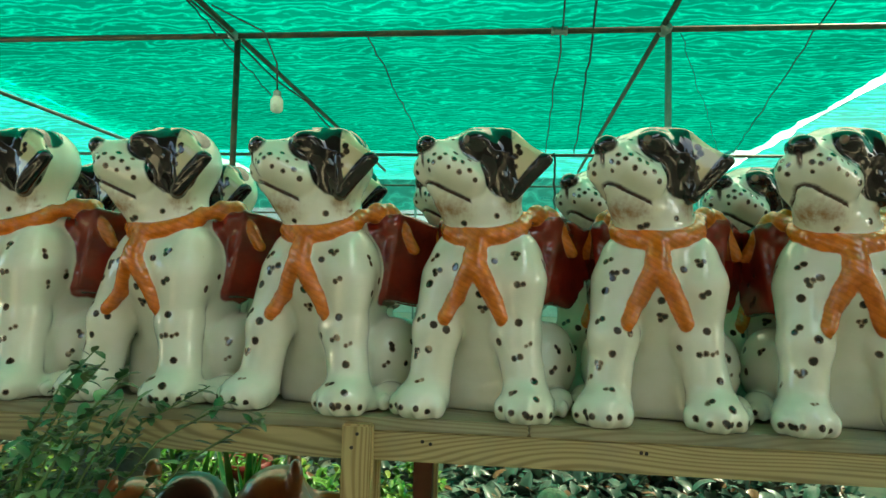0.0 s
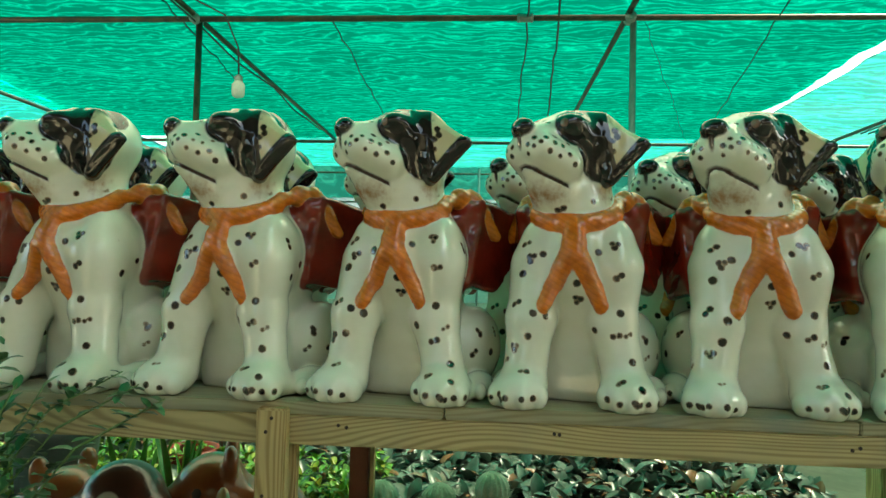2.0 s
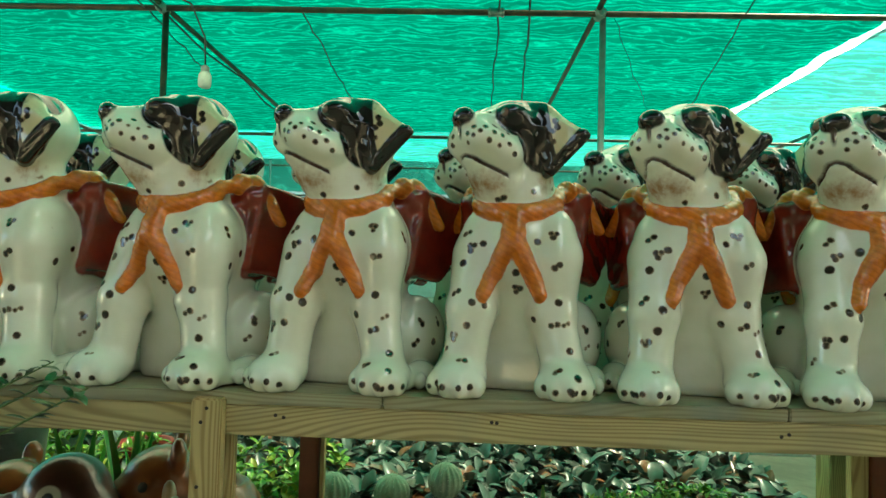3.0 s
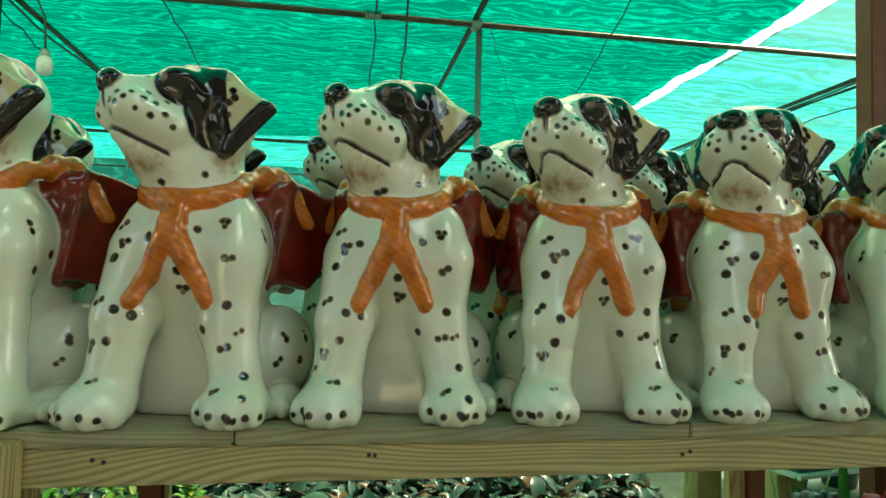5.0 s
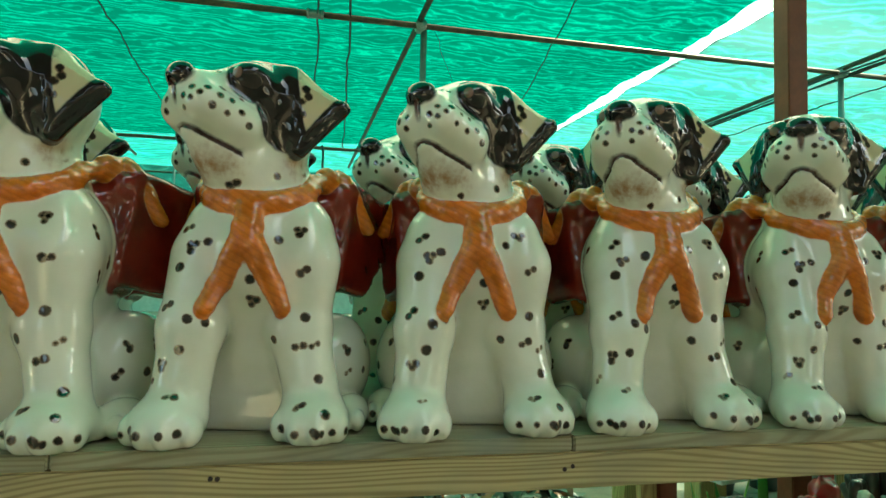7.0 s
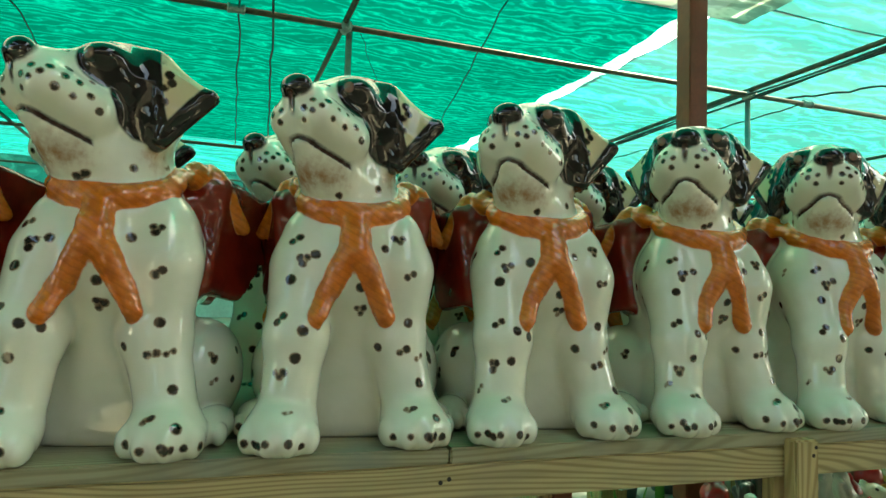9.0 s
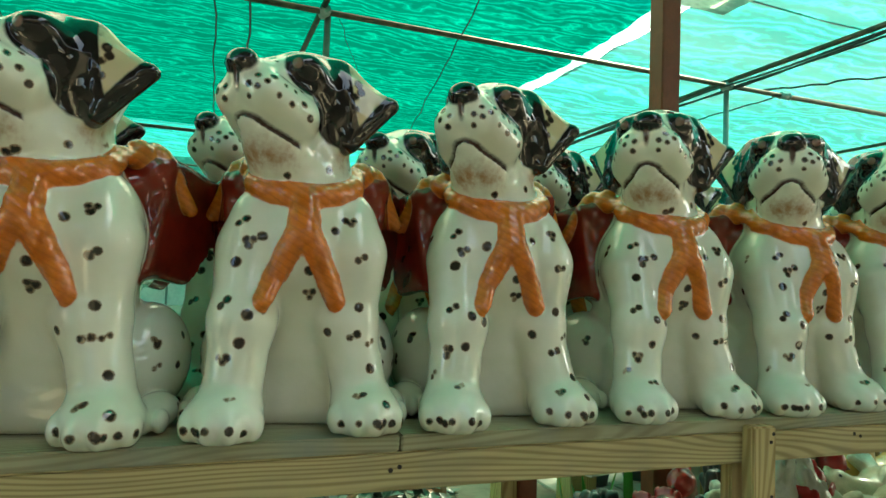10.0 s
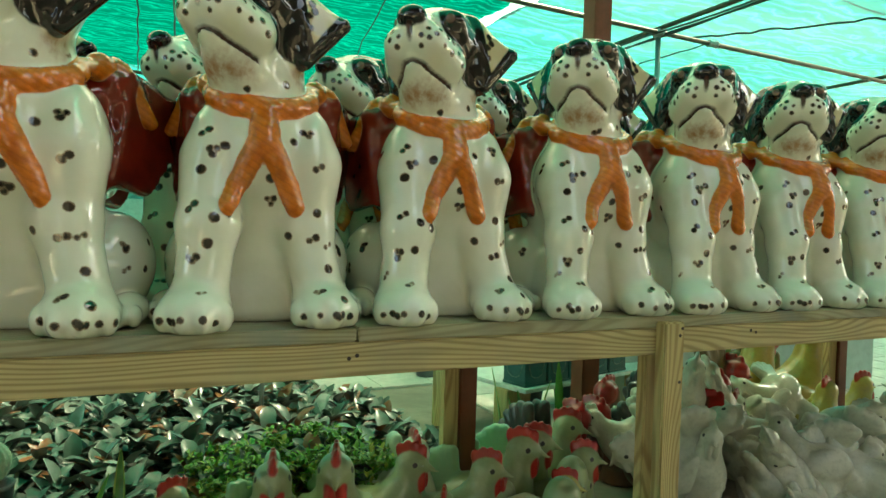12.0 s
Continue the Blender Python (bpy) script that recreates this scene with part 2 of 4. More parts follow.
# ---- sculpting: blended rounded solids turned into one smooth skin ----
class Clay:
    def __init__(self, lo, hi, step):
        self.lo, self.step = np.array(lo, float), step
        ax = [np.arange(a, b, step) for a, b in zip(lo, hi)]
        self.p = np.stack(np.meshgrid(*ax, indexing="ij"), -1).astype(np.float32)
        self.d = np.full(self.p.shape[:3], 9.0, np.float32)

    def add(self, shape, k=0.02):
        self.d = blend(self.d, shape(self.p), k)

    def carve(self, shape, k=0.01):
        self.d = -blend(-self.d, shape(self.p), k)

    def skin(self):
        """Surface nets: one vertex in each cell that the surface crosses, one quad across each crossed edge."""
        d, s = self.d, self.d < 0
        n = d.shape
        cell = np.zeros([k - 1 for k in n], np.int8)
        acc, cnt = np.zeros((*cell.shape, 3), np.float32), np.zeros(cell.shape, np.float32)
        corner = lambda o: tuple(slice(o[i], n[i] - 1 + o[i]) for i in range(3))
        offs = [(a, b, c) for a in (0, 1) for b in (0, 1) for c in (0, 1)]
        for o in offs:
            for ax in range(3):
                if o[ax] == 0:
                    q = list(o)
                    q[ax] = 1
                    d0, d1 = d[corner(o)], d[corner(q)]
                    hit = (d0 < 0) != (d1 < 0)
                    f = np.where(hit, d0 / np.where(hit, d0 - d1, 1), 0)
                    for i in range(3):
                        acc[..., i] += np.where(hit, o[i] + (f if i == ax else 0), 0)
                    cnt += hit
        live = cnt > 0
        index = np.full(cell.shape, -1, np.int64)
        index[live] = np.arange(live.sum())
        verts = self.lo + (np.argwhere(live) + acc[live] / cnt[live][:, None]) * self.step
        quads = []
        for ax in range(3):
            u, v = (ax + 1) % 3, (ax + 2) % 3
            a = [slice(1, -1)] * 3
            b = [slice(1, -1)] * 3
            a[ax], b[ax] = slice(0, -1), slice(1, None)
            s0, s1 = s[tuple(a)], s[tuple(b)]
            for flip in (False, True):
                e = np.argwhere((s0 & ~s1) if not flip else (~s0 & s1))
                base = e.copy()
                base[:, u] += 1
                base[:, v] += 1
                quad = []
                for du, dv in ((0, 0), (-1, 0), (-1, -1), (0, -1)):
                    c = base.copy()
                    c[:, u] += du
                    c[:, v] += dv
                    quad.append(index[c[:, 0], c[:, 1], c[:, 2]])
                quad = np.stack(quad, 1)
                quads.append(quad[:, ::-1] if flip else quad)
        return verts, np.concatenate(quads)


def blend(a, b, k):
    h = np.clip(0.5 + 0.5 * (b - a) / k, 0, 1)
    return b * (1 - h) + a * h - k * h * (1 - h)


def ball(c, r, turn=None, far=None):
    """An ellipsoid's distance; turn: a 3 x 3 matrix of its axes; far: a pose in which it is given."""
    c, r = np.array(c, np.float32), np.array(r, np.float32) * np.ones(3, np.float32)

    def f(p):
        q = (p if far is None else (p - far[1]) @ far[0]) - c
        if turn is not None:
            q = q @ turn
        k0, k1 = np.sqrt(((q / r) ** 2).sum(-1)), np.sqrt(((q / r ** 2) ** 2).sum(-1))
        return k0 * (k0 - 1) / np.maximum(k1, 1e-6)
    return f


def limb(a, b, ra, rb, far=None):
    a, b = np.array(a, np.float32), np.array(b, np.float32)

    def f(p):
        q = p if far is None else (p - far[1]) @ far[0]
        t = np.clip(((q - a) @ (b - a)) / max(float((b - a) @ (b - a)), 1e-9), 0, 1)
        return np.sqrt(((q - a - t[..., None] * (b - a)) ** 2).sum(-1)) - (ra + (rb - ra) * t)
    return f


def slab(c, h, r, turn=None):
    c, h = np.array(c, np.float32), np.array(h, np.float32)

    def f(p):
        q = p - c
        if turn is not None:
            q = q @ turn
        q = np.abs(q) - h + r
        return np.sqrt((np.maximum(q, 0) ** 2).sum(-1)) + np.minimum(q.max(-1), 0) - r
    return f


def axes(rx=0, ry=0, rz=0):
    return np.array(Euler([radians(a) for a in (rx, ry, rz)]).to_matrix(), np.float32)


def skinned(name, verts, quads, material, fields=None):
    me = bpy.data.meshes.new(name)
    me.from_pydata(verts.tolist(), [], quads.tolist())
    me.polygons.foreach_set("use_smooth", [True] * len(me.polygons))
    for key, val in (fields or {}).items():
        me.attributes.new(key, "FLOAT", "POINT").data.foreach_set("value", np.ascontiguousarray(val, dtype=np.float32))
    me.materials.append(material)
    return me


# ---- the setting ----
GROUND = 0.0
bm = bmesh.new()
bmesh.ops.create_grid(bm, x_segments=8, y_segments=8, size=300)
tagged(part("ground", bm, M_SOIL), "dusty pale earth ground of the garden nursery", "ground", kind="structure")

ROOF, PURLIN_Y = 4.66, 8.75


def sheet(name, x0, x1, y0, y1, z, sag, material, label, nx=40, ny=40):
    bm = bmesh.new()
    bmesh.ops.create_grid(bm, x_segments=nx, y_segments=ny, size=0.5)
    for v in bm.verts:
        x, y = x0 + (v.co.x + 0.5) * (x1 - x0), y0 + (v.co.y + 0.5) * (y1 - y0)
        dip = sag * (0.6 * noise.noise((x * 0.35, y * 0.5, z)) + 0.25 * noise.noise((x * 0.9, y * 1.6, z)))
        if abs(v.co.x) > 0.499:
            x += 0.10 * noise.noise((y * 1.3, 4, z)) + 0.06 * noise.noise((y * 5, 7, z))
        v.co = Vector((x, y, z + dip))
    return tagged(part(name, bm, material, smooth=True), label, "shade net", kind="structure")


sheet("ceiling_net", -9.9, 6.0, 6.9, 17.2, ROOF + 0.14, 0.12, M_NET, "dense green woven shade net stretched over pipes", 60, 60)
# Out of view; its raised colour serves as green fill light for the dogs.
sheet("ceiling_net_front", -9.9, 6.0, 0.2, 3.95, ROOF + 0.14, 0.12, M_NETF, "unseen green shade net, brightened to light the dogs below", 40, 16)
# Unseen strip, added so that neutral light reaches the plants and paving.
sheet("ceiling_net_daylight_gap", -9.9, 6.9, 3.9, 6.95, ROOF + 0.16, 0.10, M_NET4, "unseen clear net strip added to light the plants behind the bench", 50, 12)
for k, (y0, y1) in enumerate(((0.4, 3.9), (6.95, 34))):
    sheet("ceiling_net_thin_%d" % k, -9.3, 6.05, y0, y1, ROOF + 0.42, 0.25, M_NET2, "thin pale green shade net over the nursery", 40, 50)
    sheet("ceiling_net_east_%d" % k, 6.75, 34, y0, y1, ROOF + 0.42, 0.25, M_NET2, "thin pale green shade net over the nursery", 40, 50)
    sheet("ceiling_net_west_%d" % k, -30, -10.4, y0, y1, ROOF + 0.42, 0.25, M_NET2, "thin pale green shade net over the nursery", 30, 50)
sheet("ceiling_net_seam", 5.95, 6.85, 0.4, 34, ROOF + 0.52, 0.12, M_NET3, "worn pale seam between two shade nets", 4, 60)
sheet("ceiling_net_seam_west", -10.5, -9.2, 0.4, 34, ROOF + 0.52, 0.12, M_NET3, "worn pale seam between two shade nets", 4, 60)
sheet("ceiling_net_right", 6.9, 34, 3.85, 7.0, ROOF + 0.44, 0.2, M_NET2, "thin pale green shade net over the nursery", 40, 10)
# Unseen opaque sheets, added; the gaps between them give the dogs white glints.
for k, (x0, x1) in enumerate(((-11.0, -5.4), (-4.3, 1.5), (2.9, 9.0), (10.3, 17.0))):
    sheet("ceiling_light_blocker_%d" % k, x0, x1, -4.9, 0.5, ROOF + 0.3, 0.15, M_BLOCKER, "unseen opaque sheet added over the path to block light", 8, 12)

pipe_frame = [("purlin", [(-26, PURLIN_Y, ROOF), (30, PURLIN_Y, ROOF)], 0.042), ("purlin", [(-26, 17.2, ROOF), (30, 17.2, ROOF)], 0.042)]
for x in (-10.0, -4.02, 1.95, 8.70, 15.0):
    pipe_frame.append(("rafter", [(x, 0.2, ROOF + 0.06), (x, 20, ROOF + 0.06)], 0.040))
frame_empty = tagged(new("pipe_frame"), "dark steel pipe frame that carries the shade net", "pipe frame", kind="structure")
for nm, pts, r in pipe_frame:
    part(nm, tube(pts, r, 10), M_PIPE, frame_empty, smooth=True)
for x in (-3.97, 2.02, 8.75):
    part("upright", tube([(x, PURLIN_Y + 0.05, 0), (x, PURLIN_Y + 0.05, ROOF)], 0.045, 10), M_GALV if x > 0 else M_PIPE, frame_empty, smooth=True)

# ---- the bench ----
TOP, FRONT = 0.900, 1.451
bench = tagged(new("display_bench"), "long pine display bench of weathered boards on square posts", "bench")


def plank(name, x0, y0, z0, x1, y1, z1, material, parent, bev=0.003):
    c = Vector(((x0 + x1) / 2, (y0 + y1) / 2, (z0 + z1) / 2))
    hx, hy, hz = (x1 - x0) / 2, (y1 - y0) / 2, (z1 - z0) / 2
    return part(name, box(-hx, -hy, -hz, hx, hy, hz, bev), material, parent, at=Matrix.Translation(c))


JOINTS = (-2.6, 0.044, 0.917, 2.9, 5.2)
for x0, x1 in zip(JOINTS, JOINTS[1:]):
    y = FRONT
    for k in range(6):
        low = 0.0 if k < 2 else 0.02
        plank("board", x0 + 0.0015, y, TOP - 0.028 - low, x1 - 0.0015, y + 0.138, TOP - low - 0.001 * (k % 2), M_PINE, bench)
        y += 0.142
for y in (FRONT + 0.004, FRONT + 0.80):
    for x0, x1 in ((-2.6, -0.33), (-0.33, 1.72), (1.72, 5.2)):
        plank("rail", x0, y, TOP - 0.096, x1, y + 0.03, TOP - (0.029 if y < 2 else 0.050), M_RAIL, bench)
POSTS = (-0.365, 1.685, 3.7)
for x in POSTS:
    plank("post", x, FRONT - 0.030, 0, x + 0.067, FRONT + 0.003, TOP - 0.012, M_POST, bench, 0.004)
    plank("post", x + 0.005, FRONT + 0.035, 0, x + 0.072, FRONT + 0.068, TOP - 0.097, M_POST, bench, 0.004)

for x, flip in ((-0.315, 1), (1.495, 0), (3.55, 0)):
    plank("post", x + 0.066 * flip, 2.212, 0, x + 0.066 * flip + (0.014 if flip else 0.055), 2.248, TOP - 0.05, M_POST, bench, 0.003)
    plank("brown_post", x + 0.057 * (1 - flip), 2.20, 0, x + 0.057 * (1 - flip) + 0.062, 2.249, TOP - 0.05, M_BROWN, bench, 0.003)

M_NAIL = plain("rusty nail head", (0.03, 0.022, 0.016), (0.05, 0.03, 0.02), 40, 0.7)
for x, y, z in ((-0.190, 0, 0.850), (-0.172, 0, 0.846), (0.283, 0, 0.850), (0.294, 0, 0.849), (0.902, 0, 0.840), (0.918, 0, 0.845), (2.03, 0, 0.852), (2.05, 0, 0.846), (2.75, 0, 0.85),
                (-0.330, 1, 0.868), (-0.342, 1, 0.838), (-0.346, 1, 0.70), (1.742, 1, 0.872), (1.735, 1, 0.855), (1.738, 1, 0.74), (3.74, 1, 0.86)):
    d = FRONT + 0.004 if y == 0 else FRONT - 0.030
    part("nail_head", tube([(x, d - 0.0012, z), (x, d + 0.004, z)], [0.0042, 0.0042], 8), M_NAIL, bench, "dark rusty nail head")


# ---- the dogs ----
def make_dog():
    H = (axes(0, 0, -36), np.array((-0.006, -0.012, 0.590), np.float32))
    clay = Clay((-0.28, -0.28, -0.02), (0.28, 0.33, 0.68), 0.0051)
    body = [
        (ball((0, 0.015, 0.325), (0.128, 0.150, 0.132)), 0.02), (ball((0, 0.07, 0.20), (0.110, 0.12, 0.21)), 0.04),
        (limb((0, -0.012, 0.30), (0, 0.012, 0.16), 0.106, 0.086), 0.03), (slab((0, 0.045, 0.07), (0.125, 0.10, 0.095), 0.05), 0.03),
        (limb((0, -0.005, 0.40), (-0.004, -0.012, 0.52), 0.088, 0.079), 0.03),
        (ball((-0.120, 0.12, 0.105), (0.075, 0.115, 0.105)), 0.015), (ball((0.120, 0.12, 0.105), (0.075, 0.115, 0.105)), 0.015),
        (ball((-0.170, 0.01, 0.028), (0.036, 0.070, 0.032)), 0.012), (ball((0.170, 0.01, 0.028), (0.036, 0.070, 0.032)), 0.012),
    ]
    for s in (-1, 1):
        for k in range(3):
            body.append((ball((s * 0.170 + (k - 1) * 0.022, -0.052 + 0.006 * (k != 1), 0.022), (0.013, 0.024, 0.020)), 0.004))
    for s, dx, dy, knee in ((-1, -0.004, -0.020, 0.0), (1, 0.012, 0.030, -0.012)):
        body += [(ball((s * 0.090, -0.035, 0.325), (0.052, 0.078, 0.100)), 0.025),
                 (limb((s * 0.092, -0.062, 0.31), (s * 0.096 + knee, -0.086 + dy, 0.20), 0.061, 0.053), 0.02),
                 (ball((s * 0.096 + knee, -0.090 + dy, 0.185), (0.053, 0.053, 0.05)), 0.02),
                 (limb((s * 0.095 + knee, -0.086 + dy, 0.19), (s * 0.102 + dx, -0.106 + dy, 0.06), 0.051, 0.049), 0.02),
                 (ball((s * 0.108 + dx, -0.136 + dy, 0.034), (0.063, 0.070, 0.048)), 0.022)]
        for k in range(4):
            a = (k - 1.5) * 0.032
            body.append((ball((s * 0.108 + dx + a, -0.184 + dy + 12 * a * a, 0.027), (0.0185, 0.031, 0.027)), 0.004))
    head = [
        (ball((0, 0.006, 0.008), (0.097, 0.108, 0.099), far=H), 0.03), (ball((0, -0.052, 0.028), (0.082, 0.056, 0.052), far=H), 0.025),
        (limb((0, -0.080, 0.004), (0, -0.150, 0.000), 0.052, 0.043, far=H), 0.03), (limb((0, -0.09, 0.024), (0, -0.168, 0.018), 0.030, 0.025, far=H), 0.02),
        (limb((-0.031, -0.154, -0.018), (-0.046, -0.092, -0.044), 0.038, 0.042, far=H), 0.014), (limb((0.031, -0.154, -0.018), (0.046, -0.092, -0.044), 0.038, 0.042, far=H), 0.014),
        (limb((0, -0.146, -0.054), (0, -0.080, -0.092), 0.032, 0.058, far=H), 0.010), (limb((0, -0.074, -0.085), (0, -0.005, -0.16), 0.058, 0.082, far=H), 0.03),
        (ball((0, -0.184, 0.031), (0.032, 0.021, 0.023), far=H), 0.008),
        (ball((-0.048, -0.078, 0.050), (0.034, 0.034, 0.022), far=H), 0.02), (ball((0.048, -0.078, 0.050), (0.034, 0.034, 0.022), far=H), 0.02),
        (ball((-0.058, -0.102, 0.046), 0.0135, far=H), 0.002), (ball((0.058, -0.102, 0.046), 0.0135, far=H), 0.002),
        (ball((-0.074, 0.012, -0.004), (0.026, 0.045, 0.080), far=H), 0.02), (ball((0.074, 0.012, -0.004), (0.026, 0.045, 0.080), far=H), 0.02),
    ]
    EAR = [np.array(k, np.float32) for k in ((0.070, 0.000, 0.062), (0.157, 0.056, 0.002), (0.104, -0.004, -0.076))]

    def ear(q):
        """The flap of an ear, for a point in the head's space folded to one side: distance, and the weights of its three corners."""
        a, b, c = EAR
        f = np.stack([np.abs(q[..., 0]), q[..., 1], q[..., 2]], -1)
        n = np.cross(b - a, c - a)
        n2 = float(n @ n)
        h = (f - a) @ n / math.sqrt(n2)
        wa, wb = np.cross(c - b, f - b) @ n / n2, np.cross(a - c, f - c) @ n / n2
        wc = 1 - wa - wb
        spread = []
        for u, v in ((a, b), (b, c), (c, a)):
            t = np.clip(((f - u) @ (v - u)) / float((v - u) @ (v - u)), 0, 1)
            spread.append(((f - u - t[..., None] * (v - u)) ** 2).sum(-1))
        inside = (wa > 0) & (wb > 0) & (wc > 0)
        bow = 0.010 * np.clip(wa * wb + wa * wc + wb * wc, 0, 1) * 3
        d = np.where(inside, np.abs(h) - bow, np.sqrt(np.minimum(np.minimum(*spread[:2]), spread[2])))
        return d - (0.016 - 0.006 * np.clip(wb, 0, 1)), wa, wb, wc

    ears = [(lambda p: ear((p - H[1]) @ H[0])[0], 0.028)]
    for s in (-1, 1):
        ears.append((limb((s * 0.138, 0.042, 0.004), (s * 0.158, 0.048, 0.008), 0.013, 0.009, far=H), 0.012))
    for shape, k in body + head + ears:
        clay.add(shape, k)
    # mouth slit and philtrum
    def lips(q):
        """Distance to the sloping sheet in which the mouth opens."""
        sheet = np.abs(q[..., 2] - (-0.048 - 0.42 * (q[..., 1] + 0.190) - 0.16 * np.abs(q[..., 0])))
        return np.maximum(sheet, q[..., 1] + 0.098)

    hq = (clay.p - H[1]) @ H[0]
    in_head = clay.p[..., 2] > 0.44
    groove = np.where(in_head, np.maximum(lips(hq) - 0.0038, -(clay.d + 0.007)), 9.0)
    clay.d = np.maximum(clay.d, -groove)
    for s in (-1, 1):
        clay.carve(ball((s * 0.076, -0.100, -0.096), (0.012, 0.014, 0.008), far=H), 0.006)
    clay.carve(limb((0, -0.198, 0.012), (0, -0.198, -0.045), 0.006, 0.006, far=H), 0.005)
    body_d = clay.d.copy()
    lo, st = clay.lo, clay.step

    def depth(x, z):
        """The front of the body at (x, z)."""
        i, k = int((x - lo[0]) / st), int((z - lo[2]) / st)
        col = np.argwhere(body_d[i, :int((0.1 - lo[1]) / st), k] < 0)
        return lo[1] + st * (col[0, 0] if len(col) else 40)

    def round_at(angle, z):
        d = np.array((math.sin(angle), -math.cos(angle)))
        for r in np.arange(0.20, 0.02, -0.003):
            i, j, k = [int(v) for v in ((d[0] * r - lo[0]) / st, (d[1] * r - lo[1]) / st, (z - lo[2]) / st)]
            if body_d[i, j, k] < 0:
                return (d[0] * (r + 0.004), d[1] * (r + 0.004), z)
        return (0, 0, z)

    rope_pts = [round_at(radians(a), 0.408 + 0.055 * (abs(a) / 90) ** 1.8) for a in range(-90, 91, 15)]
    rope = [limb(a, b, 0.0165, 0.0165) for a, b in zip(rope_pts, rope_pts[1:])]
    for a, b in zip(rope_pts, rope_pts[1:]):
        for f in (0.0, 0.33, 0.66):
            c = [a[q] + f * (b[q] - a[q]) for q in range(3)]
            rope.append(limb((c[0] - 0.003, c[1], c[2] - 0.010), (c[0] + 0.003, c[1], c[2] + 0.010), 0.009, 0.009))
    knot = (0.0, depth(0, 0.405), 0.405)
    rope.append(ball(knot, (0.022, 0.017, 0.020)))
    stem = [(0.0, depth(0, z) - 0.001, z) for z in (0.40, 0.365, 0.335)]
    for s in (-1, 1):
        side_ = [(s * 0.008, depth(s * 0.008, z) - 0.004, z) for z in (0.40, 0.365, 0.335)]
        rope += [limb(side_[0], side_[1], 0.016, 0.017), limb(side_[1], side_[2], 0.017, 0.017)]
    for s in (-1, 1):
        tail = [(s * x, depth(s * x, z) - 0.005, z) for x, z in ((0.008, 0.345), (0.027, 0.305), (0.046, 0.262), (0.061, 0.220))]
        for i, (a, b) in enumerate(zip(tail, tail[1:])):
            rope.append(limb(a, b, 0.0176 - 0.0018 * i, 0.0160 - 0.0018 * i))
            for f in (0.1, 0.35, 0.6, 0.85):
                c = [a[q] + f * (b[q] - a[q]) for q in range(3)]
                rope.append(ball(c, (0.0190 - 0.0018 * i, 0.0190 - 0.0018 * i, 0.006)))
        bx, by, bz = rope_pts[-1 if s > 0 else 0]
        rope += [ball((s * 0.104, 0.050, 0.478), (0.026, 0.032, 0.026)), ball((s * 0.120, 0.082, 0.484), (0.022, 0.030, 0.022)), limb((bx, by, bz), (s * 0.104, 0.050, 0.474), 0.016, 0.020),
                 limb((s * 0.138, 0.072, 0.478), (s * 0.186, 0.105, 0.385), 0.017, 0.013)]
    rope_d = np.full(clay.d.shape, 9.0, np.float32)
    for f in rope:
        rope_d = blend(rope_d, f(clay.p), 0.008)
    cape_d = slab((0, 0.10, 0.345), (0.122, 0.072, 0.112), 0.035)(clay.p)
    for s, back in ((-1, 0.075), (1, 0.138)):
        cape_d = blend(cape_d, slab((s * (0.138 + 0.30 * back), 0.05 + 0.93 * back, 0.350), (0.014, back, 0.112), 0.013, turn=axes(-9, s * 4, -s * 19))(clay.p), 0.03)
    cape_d = np.maximum(cape_d, ((clay.p[..., 1] - 0.15) - (clay.p[..., 2] - 0.235) * 0.85) / 1.3)
    frill = np.clip((clay.p[..., 1] - 0.20) / 0.06, 0, 1)
    for s in (-1, 1):
        cape_d = blend(cape_d, ball((s * 0.128, 0.085, 0.447), (0.030, 0.050, 0.034))(clay.p), 0.015)
    ripple = (0.0008 + 0.006 * frill) * np.sin(clay.p[..., 1] * (75 + 25 * frill) + clay.p[..., 2] * 110)
    cape_d = cape_d + ripple
    clay.d = blend(blend(body_d, cape_d, 0.012), rope_d, 0.006)
    # flat foot
    clay.d = np.maximum(clay.d, -clay.p[..., 2])
    v, q = clay.skin()
    p = v.astype(np.float32)

    def near(volume):
        g = (p - lo) / st
        i = np.clip(g.astype(int), 0, np.array(volume.shape) - 2)
        f = (g - i).astype(np.float32)
        out = 0
        for a in (0, 1):
            for b in (0, 1):
                for c in (0, 1):
                    w = (f[:, 0] if a else 1 - f[:, 0]) * (f[:, 1] if b else 1 - f[:, 1]) * (f[:, 2] if c else 1 - f[:, 2])
                    out = out + w * volume[i[:, 0] + a, i[:, 1] + b, i[:, 2] + c]
        return out

    db, dr, dc = near(body_d), near(rope_d), near(cape_d)
    hp = (p - H[1]) @ H[0]
    is_head = np.where(p[:, 2] > 0.47, 0, 1.0)
    fields = {"rope": dr - np.minimum(db, dc) - 0.0015, "cape": np.maximum(dc - np.minimum(db, dr), 0.10 - p[:, 2])}
    ear_d, wa, wb, wc = ear(hp)
    for f, _ in ears[1:]:
        ear_d = np.minimum(ear_d, f(p))
    ax = np.abs(hp[:, 0])
    side = np.stack([ax, hp[:, 1], hp[:, 2]], -1)
    black = np.minimum(ball((0.070, -0.080, 0.046), (0.050, 0.052, 0.052))(side), ball((0.094, -0.026, 0.006), (0.056, 0.060, 0.092))(side))
    black = np.minimum(black, ball((0.068, -0.012, 0.070), (0.057, 0.090, 0.056))(side))
    black = np.minimum(black, ear_d - 0.008)
    panel = np.maximum(0.17 - wb, 0.06 + 0.15 * wb - wa) * 0.14
